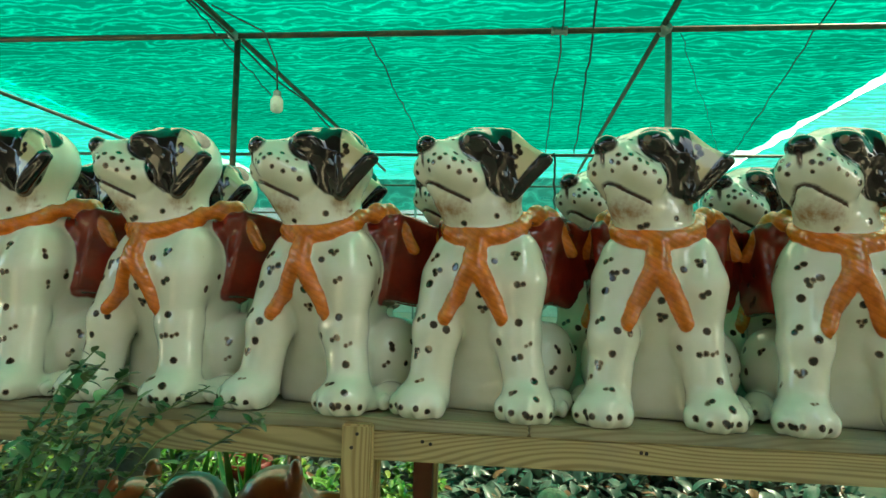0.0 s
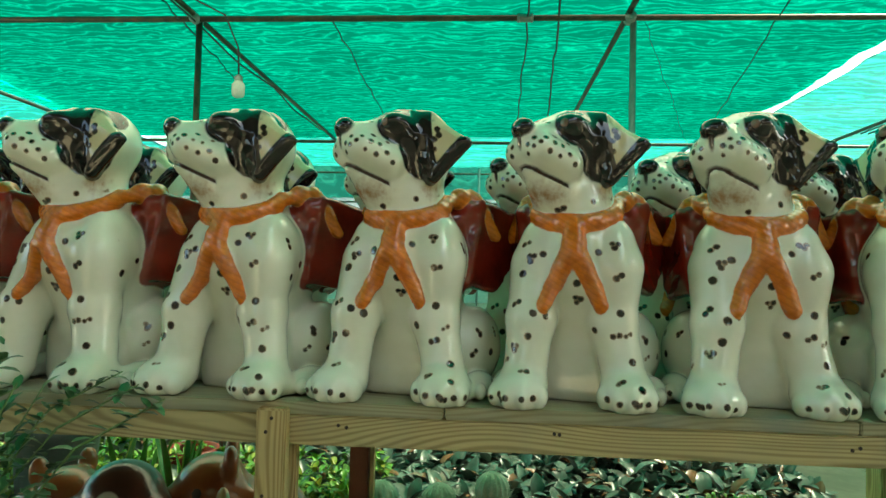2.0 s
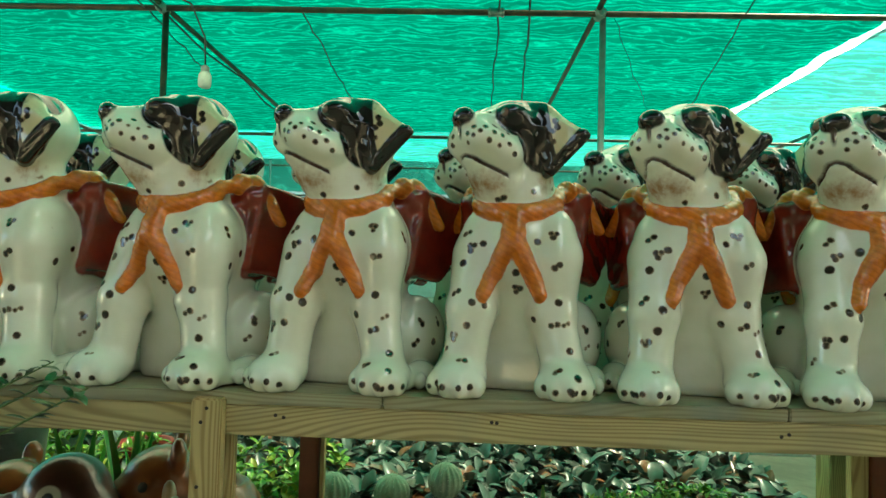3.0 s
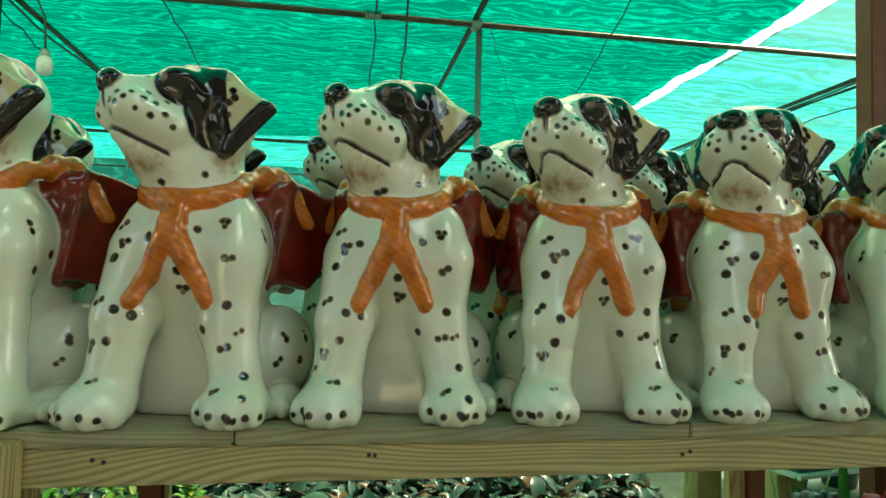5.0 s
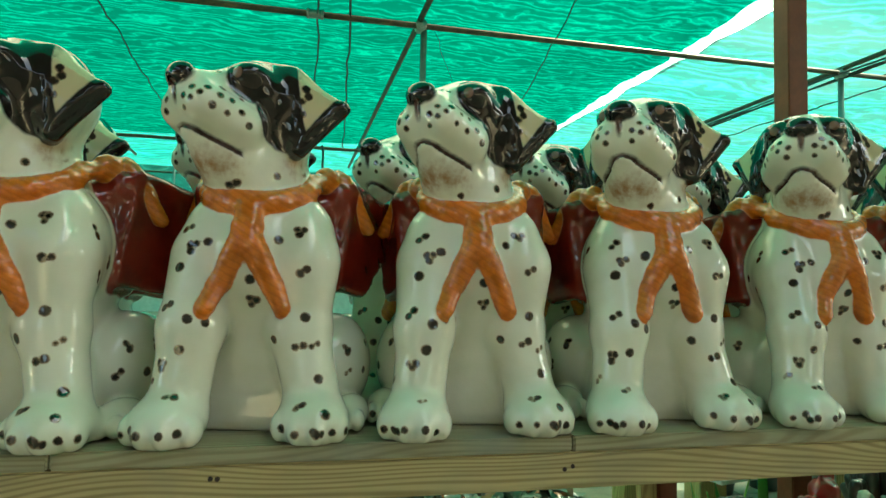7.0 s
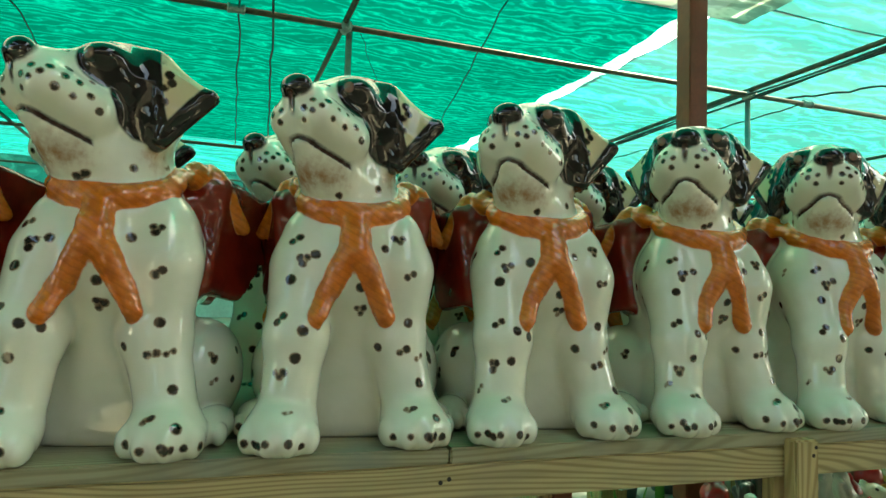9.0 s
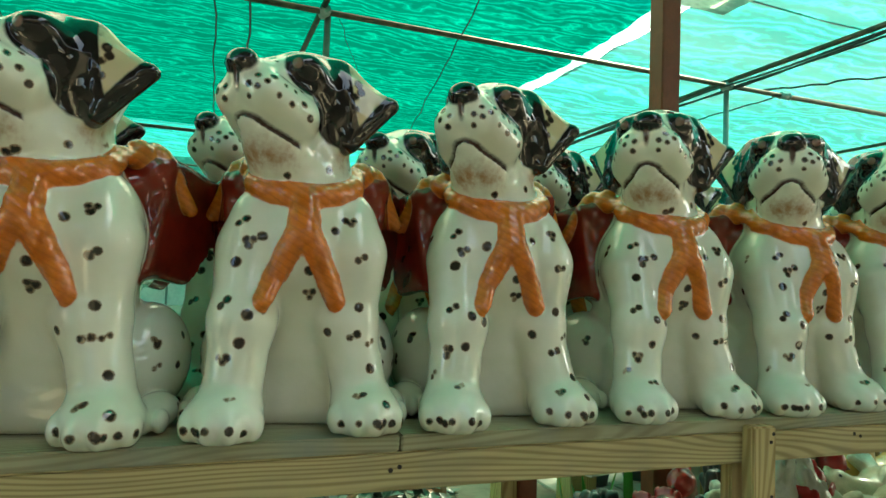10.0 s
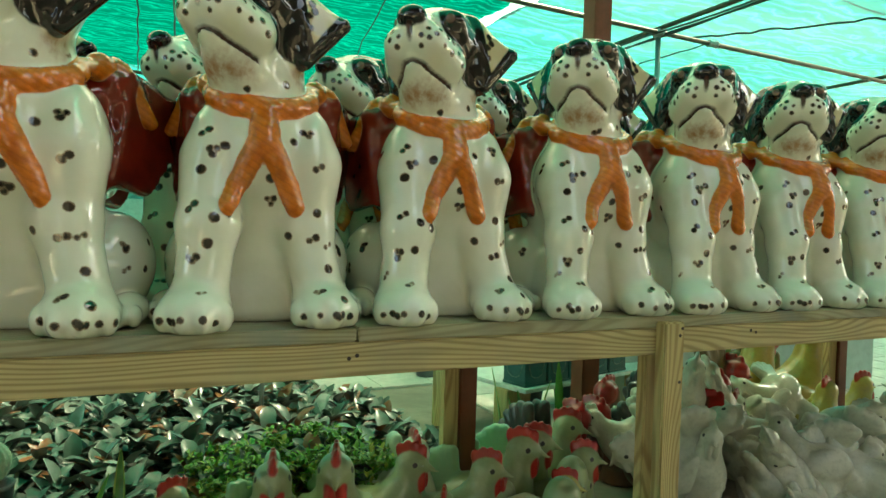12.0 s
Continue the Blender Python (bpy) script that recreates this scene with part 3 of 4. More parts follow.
    cream = np.maximum(np.maximum(panel, ear_d - 0.008), hp[:, 1] - 0.030 - 0.60 * np.maximum(ax - 0.09, 0))
    black = np.maximum(black, -cream)
    nose = ball((0, -0.190, 0.035), (0.036, 0.028, 0.028))(hp)
    fields["black"] = np.minimum(black, nose) + is_head
    fields["cream"] = cream + is_head
    md = np.minimum(lips(hp) - 0.0042, limb((0, -0.196, 0.015), (0, -0.196, -0.045), 0.0065, 0.0065)(hp))
    md = np.minimum(md, np.minimum(ball((0.076, -0.100, -0.097), 0.014)(hp), ball((-0.076, -0.100, -0.097), 0.014)(hp)))
    fields["mouth"] = md + is_head
    fields["iris"] = np.minimum(ball((0.058, -0.108, 0.046), 0.0105)(hp), ball((-0.058, -0.108, 0.046), 0.0105)(hp)) + is_head
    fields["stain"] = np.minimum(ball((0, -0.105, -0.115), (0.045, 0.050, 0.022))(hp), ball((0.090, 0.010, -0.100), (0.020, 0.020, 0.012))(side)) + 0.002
    return p, q, fields, H


def spots_for(p, H, seed):
    """Painted spots: small clusters of round dabs on chest, legs, flanks, paws, muzzle and ears."""
    rng = random.Random(seed)
    front = [(-0.065, 0.345, 1), (0.060, 0.350, 1), (0.085, 0.375, 3), (-0.105, 0.375, 2), (0.012, 0.235, 3), (0.012, 0.265, 1), (-0.115, 0.300, 1), (0.115, 0.295, 2),
             (-0.095, 0.335, 3), (-0.075, 0.405, 1), (0.05, 0.415, 1)]
    legs = [(-0.125, 0.235, 2), (-0.085, 0.215, 1), (-0.130, 0.135, 3), (-0.090, 0.150, 1), (-0.100, 0.085, 2), (0.095, 0.155, 2), (0.130, 0.165, 2), (0.115, 0.215, 1), (0.100, 0.075, 3), (0.135, 0.105, 1),
            (-0.168, 0.155, 3), (-0.160, 0.100, 2), (-0.178, 0.195, 1), (0.168, 0.150, 3), (0.172, 0.100, 2), (0.160, 0.060, 1), (-0.05, 0.20, 1), (0.04, 0.17, 1)]
    out = []

    def dab(point, size):
        out.append((point, size * rng.uniform(0.85, 1.15)))

    def first(x, z):
        d = np.abs(p[:, 0] - x) + np.abs(p[:, 2] - z)
        c = np.where(d < 0.012)[0]
        return p[c[np.argmin(p[c, 1])]] if len(c) else None

    def cluster(pt, count, size):
        if pt is None:
            return
        if count == 1:
            dab(pt, size)
        for k in range(count if count > 1 else 0):
            a = rng.uniform(0, 1) + k * 2 * math.pi / count
            dab(pt + np.array((math.cos(a), 0, math.sin(a)), np.float32) * size * 1.15, size * 0.95)

    for x, z, k in front + legs:
        cluster(first(x + rng.uniform(-0.006, 0.006), z + rng.uniform(-0.006, 0.006)), k, 0.0080 if k == 1 else 0.0064)
    for s in (-1, 1):
        for i in range(4):
            cluster(first(s * 0.108 + (i - 1.5) * 0.030 + (0.006 if s > 0 else -0.002), 0.018 + rng.uniform(0, 0.014)), 1, 0.0058)
        for i in range(3):
            cluster(first(s * 0.172 + (i - 1) * 0.022, 0.022), 1, 0.0060)
        flank = [(0.02, 0.30), (0.10, 0.16), (0.16, 0.11), (0.06, 0.10), (0.20, 0.15), (-0.03, 0.27), (-0.05, 0.36), (0.12, 0.05), (0.21, 0.07), (0.02, 0.04)]
        for y, z in flank:
            d = np.abs(p[:, 1] - y) + np.abs(p[:, 2] - z)
            c = np.where(d < 0.012)[0]
            if len(c):
                cluster(p[c[np.argmax(s * p[c, 0])]], rng.choice((1, 1, 2, 3)), 0.0072)
        for a, z in ((24, 0.462), (66, 0.475)):
            d = np.array((s * math.sin(radians(a)), -math.cos(radians(a)))) * 0.09
            c = np.argmin((p[:, 0] - d[0]) ** 2 + (p[:, 1] - d[1]) ** 2 + (p[:, 2] - z) ** 2)
            cluster(p[c], rng.choice((1, 2)), 0.0068)
        hp = (p - H[1]) @ H[0]
        muzzle = [(-0.168, 0.006), (-0.152, -0.008), (-0.164, -0.026), (-0.138, 0.014), (-0.130, -0.014), (-0.140, -0.036), (-0.116, -0.034), (-0.106, -0.004), (-0.100, -0.050)]
        for y, z in muzzle:
            c = np.argmin((hp[:, 0] - s * 0.066) ** 2 * 0.3 + (hp[:, 1] - y) ** 2 + (hp[:, 2] - z) ** 2)
            dab(p[c], 0.0046 * rng.uniform(0.8, 1.25))
        for x, z in ((0.022, -0.012), (0.040, 0.004), (0.044, -0.018), (0.026, -0.030), (0.056, -0.006), (0.020, 0.052)):
            c = np.argmin((hp[:, 0] - s * x) ** 2 + (hp[:, 2] - z) ** 2 + np.where(hp[:, 1] < -0.12, 0, 1))
            dab(p[c], 0.0048)
        for wa, wb, wc in ((0.56, 0.38, 0.06), (0.46, 0.42, 0.12), (0.46, 0.28, 0.26), (0.28, 0.28, 0.44)):
            t = [wa * u + wb * v + wc * w for u, v, w in zip((0.070, 0.000, 0.062), (0.157, 0.056, 0.002), (0.104, -0.004, -0.076))]
            c = np.argmin((hp[:, 0] - s * t[0]) ** 2 + (hp[:, 1] - t[1] + 0.02) ** 2 + (hp[:, 2] - t[2]) ** 2)
            dab(p[c], 0.0066)
    d = np.full(len(p), 9.0, np.float32)
    for c, r in out:
        d = np.minimum(d, np.sqrt(((p - c) ** 2).sum(-1)) - r)
    return d


DOG_V, DOG_Q, DOG_F, DOG_H = make_dog()
dog_meshes = []
for seed in (3, 8, 15):
    f = dict(DOG_F)
    f["spot"] = spots_for(DOG_V, DOG_H, seed)
    f["halo"] = f["spot"] - 0.0012
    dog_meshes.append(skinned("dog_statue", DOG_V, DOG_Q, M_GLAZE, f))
rng = random.Random(5)
KNOTS = (-1.695, -1.29, -0.885, -0.476, -0.072, 0.332, 0.742, 1.139, 1.56, 1.96, 2.35, 2.755, 3.16, 3.57)
for row, dx, y, z in ((0, 0.018, 1.616, TOP), (1, -0.037, 2.010, TOP - 0.02)):
    for i, x in enumerate(KNOTS):
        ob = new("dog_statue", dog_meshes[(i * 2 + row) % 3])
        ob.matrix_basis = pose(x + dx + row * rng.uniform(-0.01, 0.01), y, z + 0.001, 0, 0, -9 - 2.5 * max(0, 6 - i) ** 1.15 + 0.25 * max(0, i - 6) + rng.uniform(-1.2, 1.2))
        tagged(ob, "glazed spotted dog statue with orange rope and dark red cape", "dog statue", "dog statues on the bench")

# brown painted post behind the bench
tagged(part("support_post", box(2.39, 2.60, 0, 2.485, 2.69, ROOF, 0.004), M_BROWN), "square brown painted support post behind the bench", "post", kind="structure")


# ---- more of the roof and the far side ----
def wobbly(a, b, n, amp, seed):
    r = random.Random(seed)
    a, b = Vector(a), Vector(b)
    return [a.lerp(b, i / n) + Vector((r.uniform(-amp, amp), r.uniform(-amp, amp), r.uniform(-amp, amp))) * (0 < i < n) for i in range(n + 1)]


for x, y in ((0.575, PURLIN_Y), (10.0, PURLIN_Y)):
    sleeve = tagged(part("pipe_sleeve", tube([(x - 0.11, y, ROOF), (x + 0.11, y, ROOF)], 0.056, 12), M_GALV, smooth=True), "grey steel sleeve that joins two roof pipes", "pipe sleeve")
    for k in (-0.09, 0.09):
        part("collar", tube([(x + k - 0.015, y, ROOF), (x + k + 0.015, y, ROOF)], 0.064, 12), M_GALV, sleeve, smooth=True)
for x in (-4.02, 1.95, 8.70):
    clamp = tagged(part("pipe_clamp", tube([(x + 0.02, y, ROOF) for y in (PURLIN_Y - 0.07, PURLIN_Y + 0.1)], 0.075, 10), M_GALV, smooth=True), "grey steel clamp where roof pipes cross", "pipe clamp")
    part("bolt", tube([(x + 0.02, PURLIN_Y - 0.11, ROOF - 0.04), (x + 0.02, PURLIN_Y - 0.06, ROOF - 0.04)], 0.022, 6), M_GALV, clamp)

for i, (a, b, r) in enumerate((((-4.05, 6.6, ROOF + 0.05), (-4.5, 11.5, ROOF - 0.04), 0.012), ((-2.08, 8.7, ROOF + 0.02), (-2.28, 16.5, ROOF), 0.012), ((0.50, 4.0, ROOF + 0.02), (0.80, 17.0, ROOF), 0.013),
                               ((0.72, 4.0, ROOF + 0.02), (1.55, 17.0, ROOF), 0.016), ((3.0, 4.2, ROOF + 0.02), (5.45, 16.8, ROOF), 0.011), ((2.15, 8.7, ROOF - 0.08), (5.3, 17.0, ROOF - 0.35), 0.006),
                               ((10.0, 8.7, ROOF + 0.02), (9.7, 16.0, ROOF + 0.05), 0.013), ((11.5, 6.0, ROOF + 0.02), (9.5, 8.9, ROOF + 0.05), 0.018))):
    tagged(part("roof_cord", tube(wobbly(a, b, 26, 0.025, i), r, 6), M_CABLE, smooth=True), "dark cord stitched along the shade net", "cord")
for i, off in enumerate((0.06, 0.10, -0.05)):
    pts = [(8.70 + off + 0.04 * math.sin(0.9 * y + i), y, ROOF - 0.02 - 0.03 * abs(math.sin(1.1 * y + i * 1.3))) for y in [3 + 0.5 * k for k in range(26)]]
    tagged(part("cable", tube(pts, 0.017, 6), M_CABLE, smooth=True), "black cable bundled along a roof pipe", "cable", "cables on the roof pipe")
pts = [(-4.02 + 0.05 * math.sin(1.7 * y), y, ROOF - 0.03 - 0.03 * abs(math.sin(1.3 * y))) for y in [4 + 0.5 * k for k in range(24)]]
tagged(part("cable", tube(pts, 0.016, 6), M_CABLE, smooth=True), "black cable bundled along a roof pipe", "cable", "cables on the roof pipe")
tagged(part("strap", tube(wobbly((1.02, 16.9, ROOF), (1.1, 16.9, 2.2), 16, 0.03, 9), 0.03, 6), M_CABLE, smooth=True), "dark twisted strap hanging from the far pipe", "strap")

M_GLASS = plain("frosted lamp glass", (0.62, 0.66, 0.62), (0.50, 0.55, 0.52), 12, 0.25)
lamp = tagged(new("hanging_lamp"), "frosted glass jar lamp hanging from the pipe", "lamp")
lamp.matrix_basis = pose(-2.86, 7.5, 3.22)
part("jar", lathe([(0.05, 0.0), (0.072, 0.02), (0.078, 0.08), (0.076, 0.15), (0.05, 0.19)], 20), M_GLASS, lamp, smooth=True)
part("cap", lathe([(0.048, 0.19), (0.05, 0.20), (0.048, 0.25), (0.02, 0.27)], 16), M_GALV, lamp, smooth=True)
part("flex", tube([(0, 0, 0.26), (-0.02, 0.01, 0.6), (-0.2, 0.02, 1.0), (-0.9, 0.05, 1.36)], 0.012, 6), M_CABLE, lamp, smooth=True)

# far side: thin net curtain with pipes, a pale wall beyond
M_WALL = plain("pale plastered wall", (0.72, 0.70, 0.64), (0.62, 0.60, 0.55), 1.2, 0.85)
M_CURTAIN = netting("pale curtain net", (0.03, 0.15, 0.13), 0.85, 0.16, 0.8)
bm = bmesh.new()
bmesh.ops.create_grid(bm, x_segments=80, y_segments=14, size=0.5)
for v in bm.verts:
    x, z = -26 + (v.co.x + 0.5) * 56, 1.9 + (v.co.y + 0.5) * 2.9
    v.co = Vector((x, 22.0 + 0.15 * noise.noise((x * 0.7, z, 2)), z + 0.1 * noise.noise((x * 0.4, 3, z))))
tagged(part("curtain_net", bm, M_CURTAIN, smooth=True), "pale green net curtain along the far side", "shade net", kind="structure")
far_frame = tagged(new("far_pipe_frame"), "thin grey pipe frame along the far side", "pipe frame", kind="structure")
for z in (4.55, 3.55, 2.25):
    part("pipe", tube([(-26, 21.9, z), (30, 21.9, z)], 0.03, 8), M_PIPE, far_frame, smooth=True)
for k in range(18):
    part("upright", tube([(-25 + 3.1 * k, 21.85, 0), (-25 + 3.1 * k, 21.85, 4.7)], 0.035, 8), M_GALV, far_frame, smooth=True)
tagged(part("wall_north", box(-40, 27, 0, 45, 27.3, 2.3), M_WALL), "long pale boundary wall beyond the nursery", "wall", kind="structure")
tagged(part("wall_east", box(26, -6, 0, 26.3, 27, 2.3), M_WALL), "pale boundary wall beyond the nursery", "wall", kind="structure")
tagged(part("wall_west", box(-26.3, -6, 0, -26, 27, 2.3), M_WALL), "pale boundary wall beyond the nursery", "wall", kind="structure")
# Unseen wall, added to darken the dogs' reflections; its openings make their highlights.
added_wall_south = tagged(new("added_wall_south"), "unseen brown wall with openings, added to shape reflections on the dogs", "wall", kind="structure")
M_BACK = plain("dull brown reflection wall", (0.20, 0.17, 0.13), (0.15, 0.13, 0.10), 1.5, 0.9)
part("sill", box(-26, -5.3, 0, 26, -5, 1.15), M_BACK, added_wall_south)
part("lintel", box(-26, -5.3, 2.55, 26, -5, 4.8), M_BACK, added_wall_south)
for x0, x1 in ((-26, -3.4), (-1.7, 3.4), (5.0, 26)):
    part("pier", box(x0, -5.298, 1.152, x1, -5.002, 2.548), M_BACK, added_wall_south)

# paved paths
paving = tagged(new("pavement"), "pale square concrete paving slabs with dusty joints", "paving", kind="structure")
slab_mesh = mesh_of("slab", box(-0.197, -0.197, -0.03, 0.197, 0.197, 0.016, 0.004), M_PAVE)
for i in range(24):
    for j in range(12):
        x, y = 1.95 + 0.4 * i, 3.05 + 0.4 * j
        if x < 2.4 and y < 4.6:
            continue
        ob = new("slab", slab_mesh)
        ob.parent = paving
        ob.matrix_basis = pose(x, y, random.uniform(-0.002, 0.002), random.uniform(-0.3, 0.3), random.uniform(-0.3, 0.3), 0)
tagged(part("path", box(-14, 5.2, -0.05, 1.74, 9.0, 0.006), M_PAVE), "dusty pale concrete path behind the beds", "path", kind="structure")
tagged(part("path_far", box(-14, 9.5, -0.05, 16, 20, 0.006), M_PAVE), "dusty pale concrete yard at the far side", "path", kind="structure")


# ---- plants ----
def blade(verts, faces, base, yaw, rise, length, width, curl, fold=0.25, segs=4):
    """One leaf: a folded strip that tapers at both ends and arches over."""
    d, up = Vector((math.cos(yaw), math.sin(yaw), 0)), Vector((0, 0, 1))
    side = d.cross(up)
    p, a, n0 = Vector(base), rise, len(verts)
    for k in range(segs + 1):
        f = k / segs
        w = width * max(0.10, math.sin(math.pi * min(1, 0.12 + 0.85 * f)) ** 0.8)
        nrm = (up * math.cos(a) - d * math.sin(a))
        verts += [p - side * w / 2 + nrm * fold * w, p.copy(), p + side * w / 2 + nrm * fold * w]
        p = p + (d * math.cos(a) + up * math.sin(a)) * (length / segs)
        a -= curl / segs
    for k in range(segs):
        o = n0 + 3 * k
        faces += [(o, o + 1, o + 4, o + 3), (o + 1, o + 2, o + 5, o + 4)]


def leaf_object(name, verts, faces, material):
    me = bpy.data.meshes.new(name)
    me.from_pydata([tuple(v) for v in verts], [], faces)
    me.polygons.foreach_set("use_smooth", [True] * len(me.polygons))
    me.materials.append(material)
    return new(name, me)


def bed(name, area, count, height, leaf, per, material, label, seed, tilt=(0.1, 1.25)):
    r = random.Random(seed)
    verts, faces = [], []
    for _ in range(count):
        x, y = r.uniform(area[0], area[1]), r.uniform(area[2], area[3])
        h = height * (0.8 + 0.3 * noise.noise((x * 1.5, y * 1.5, 1)) + r.uniform(-0.18, 0.18))
        a0 = r.uniform(0, 6.3)
        for k in range(per):
            size = leaf * r.uniform(0.7, 1.25)
            blade(verts, faces, (x + r.uniform(-0.02, 0.02), y + r.uniform(-0.02, 0.02), max(0.02, h - 0.09 * leaf / 0.1 * r.uniform(0, 1))), a0 + k * 2.4, r.uniform(*tilt), size, size * 0.50, r.uniform(0.3, 1.2))
    return tagged(leaf_object(name, verts, faces, material), label, "plants", kind="stuff")


M_LIME = leafy("fresh green leaf", (0.10, 0.26, 0.03), (0.22, 0.40, 0.05), (0.45, 0.45, 0.08))
M_BUSH = leafy("small shrub leaf", (0.035, 0.10, 0.03), (0.07, 0.17, 0.06), (0.16, 0.26, 0.10))
M_SANS = leafy("striped sword leaf", (0.05, 0.20, 0.03), (0.10, 0.30, 0.05), (0.30, 0.38, 0.08), 0.3)
M_SANSEDGE = leafy("yellow leaf edge", (0.40, 0.42, 0.10), (0.34, 0.40, 0.08), (0.40, 0.42, 0.10), 0.3)
M_STEM = plain("green stem", (0.16, 0.24, 0.08), (0.10, 0.16, 0.05), 20, 0.6)
M_POTDARK = plain("black plastic pot", (0.02, 0.02, 0.022), (0.035, 0.035, 0.035), 12, 0.5)

bed("plant_bed", (-0.2, 1.66, 2.40, 3.50), 560, 0.29, 0.105, 10, M_LEAF, "dense bed of waxy dark green and bronze leaved plants", 1)
bed("plant_bed_back", (-0.2, 1.45, 3.5, 5.0), 420, 0.30, 0.11, 10, M_LEAF, "bed of waxy dark green plants at the back", 6)
bed("plant_bed_far", (-4.2, -0.2, 2.75, 4.2), 620, 0.28, 0.10, 9, M_LEAF, "dense bed of waxy dark leaved plants farther along", 2)
bed("low_cover", (0.72, 1.36, 2.24, 2.60), 330, 0.34, 0.026, 12, M_LIME, "low yellow-green fine leaved ground cover", 3)
bed("light_cover", (-2.4, -0.3, 2.5, 3.2), 330, 0.36, 0.05, 9, M_LIME, "pale green leafy bedding plants under the bench", 4)


def shrub(x, y, z, seed):
    r = random.Random(seed)
    thing = tagged(new("shrub"), "wiry shrub with small oval green leaves", "shrub")
    thing.matrix_basis = pose(x, y, 0)
    stems, verts, faces = bmesh.new(), [], []
    tips = []
    for k in range(60):
        a, reach, top = r.uniform(0, 6.3), r.uniform(0.05, 0.30), z * r.uniform(0.62, 1.0)
        tips.append([Vector((0, 0, 0)), Vector((0.25 * reach * math.cos(a), 0.25 * reach * math.sin(a), 0.55 * top)), Vector((0.7 * reach * math.cos(a), 0.7 * reach * math.sin(a), 0.85 * top)), Vector((reach * math.cos(a), reach * math.sin(a), top))])
    tips.append([Vector((0, 0, 0.3)), Vector((0.12, 0.10, 0.72)), Vector((0.22, 0.17, 0.88)), Vector((0.34, 0.24, 0.955))])
    tips.append([Vector((0, 0, 0.5)), Vector((0.06, 0.02, 0.86)), Vector((0.13, 0.03, 0.98)), Vector((0.19, 0.04, 1.05))])
    for line in tips:
        tube(line, [0.006, 0.004, 0.0028, 0.0014], 5, stems)
        for seg in range(3):
            for q in range(16 if len(tips) else 0):
                f = r.random()
                if seg == 0 and f < 0.55:
                    continue
                p = line[seg].lerp(line[seg + 1], f)
                size = r.uniform(0.022, 0.042)
                blade(verts, faces, p, r.uniform(0, 6.3), r.uniform(-0.3, 0.9), size, size * 0.55, r.uniform(0, 0.8), 0.15, 3)
    part("stem", stems, M_STEM, thing)
    ob = leaf_object("foliage", verts, faces, M_BUSH)
    ob.parent = thing


shrub(-0.90, 1.05, 0.99, 1)
shrub(-1.10, 0.98, 0.96, 2)
shrub(-1.02, 1.20, 0.84, 3)
shrub(-0.78, 0.92, 0.80, 4)


def sword_plant(x, y, count, tall, seed, pot=True):
    r = random.Random(seed)
    thing = tagged(new("sword_plant"), "upright sword-leaved plant with yellow edged green leaves", "plant")
    thing.matrix_basis = pose(x, y, 0)
    part("pot", lathe([(0.07, 0.0), (0.09, 0.14), (0.095, 0.15), (0.08, 0.15), (0.078, 0.13)], 20), M_POTDARK, thing, "black plastic pot", smooth=True)
    for k in range(count):
        v, f = [], []
        a, b = r.uniform(0, 6.3), (0.05 * math.cos(k * 2.4), 0.05 * math.sin(k * 2.4), 0.13)
        ln, w, rise, curl = tall * r.uniform(0.7, 1.05), r.uniform(0.03, 0.045), r.uniform(1.25, 1.5), r.uniform(0.0, 0.35)
        blade(v, f, b, a, rise, ln, w, curl, 0.18, 6)
        leaf = leaf_object("leaf", v, f, M_SANS)
        leaf.parent = thing
        for s in (0, 2):
            v2, f2 = [], []
            for i in range(0, len(v), 3):
                e = v[i + s] + Vector((0, 0, 0.0012))
                m = e.lerp(v[i + 1], 0.35) + Vector((0, 0, 0.0012))
                v2 += [e, m]
            f2 = [(2 * i, 2 * i + 1, 2 * i + 3, 2 * i + 2) for i in range(len(v2) // 2 - 1)]
            edge = leaf_object("leaf_edge", v2, f2, M_SANSEDGE)
            edge.parent = leaf


sword_plant(-0.98, 2.42, 11, 0.52, 1)
sword_plant(-1.28, 2.55, 8, 0.48, 2)
sword_plant(0.46, 2.30, 2, 0.34, 3)
sword_plant(2.05, 2.62, 3, 0.38, 4)
sword_plant(2.35, 2.78, 2, 0.40, 5)


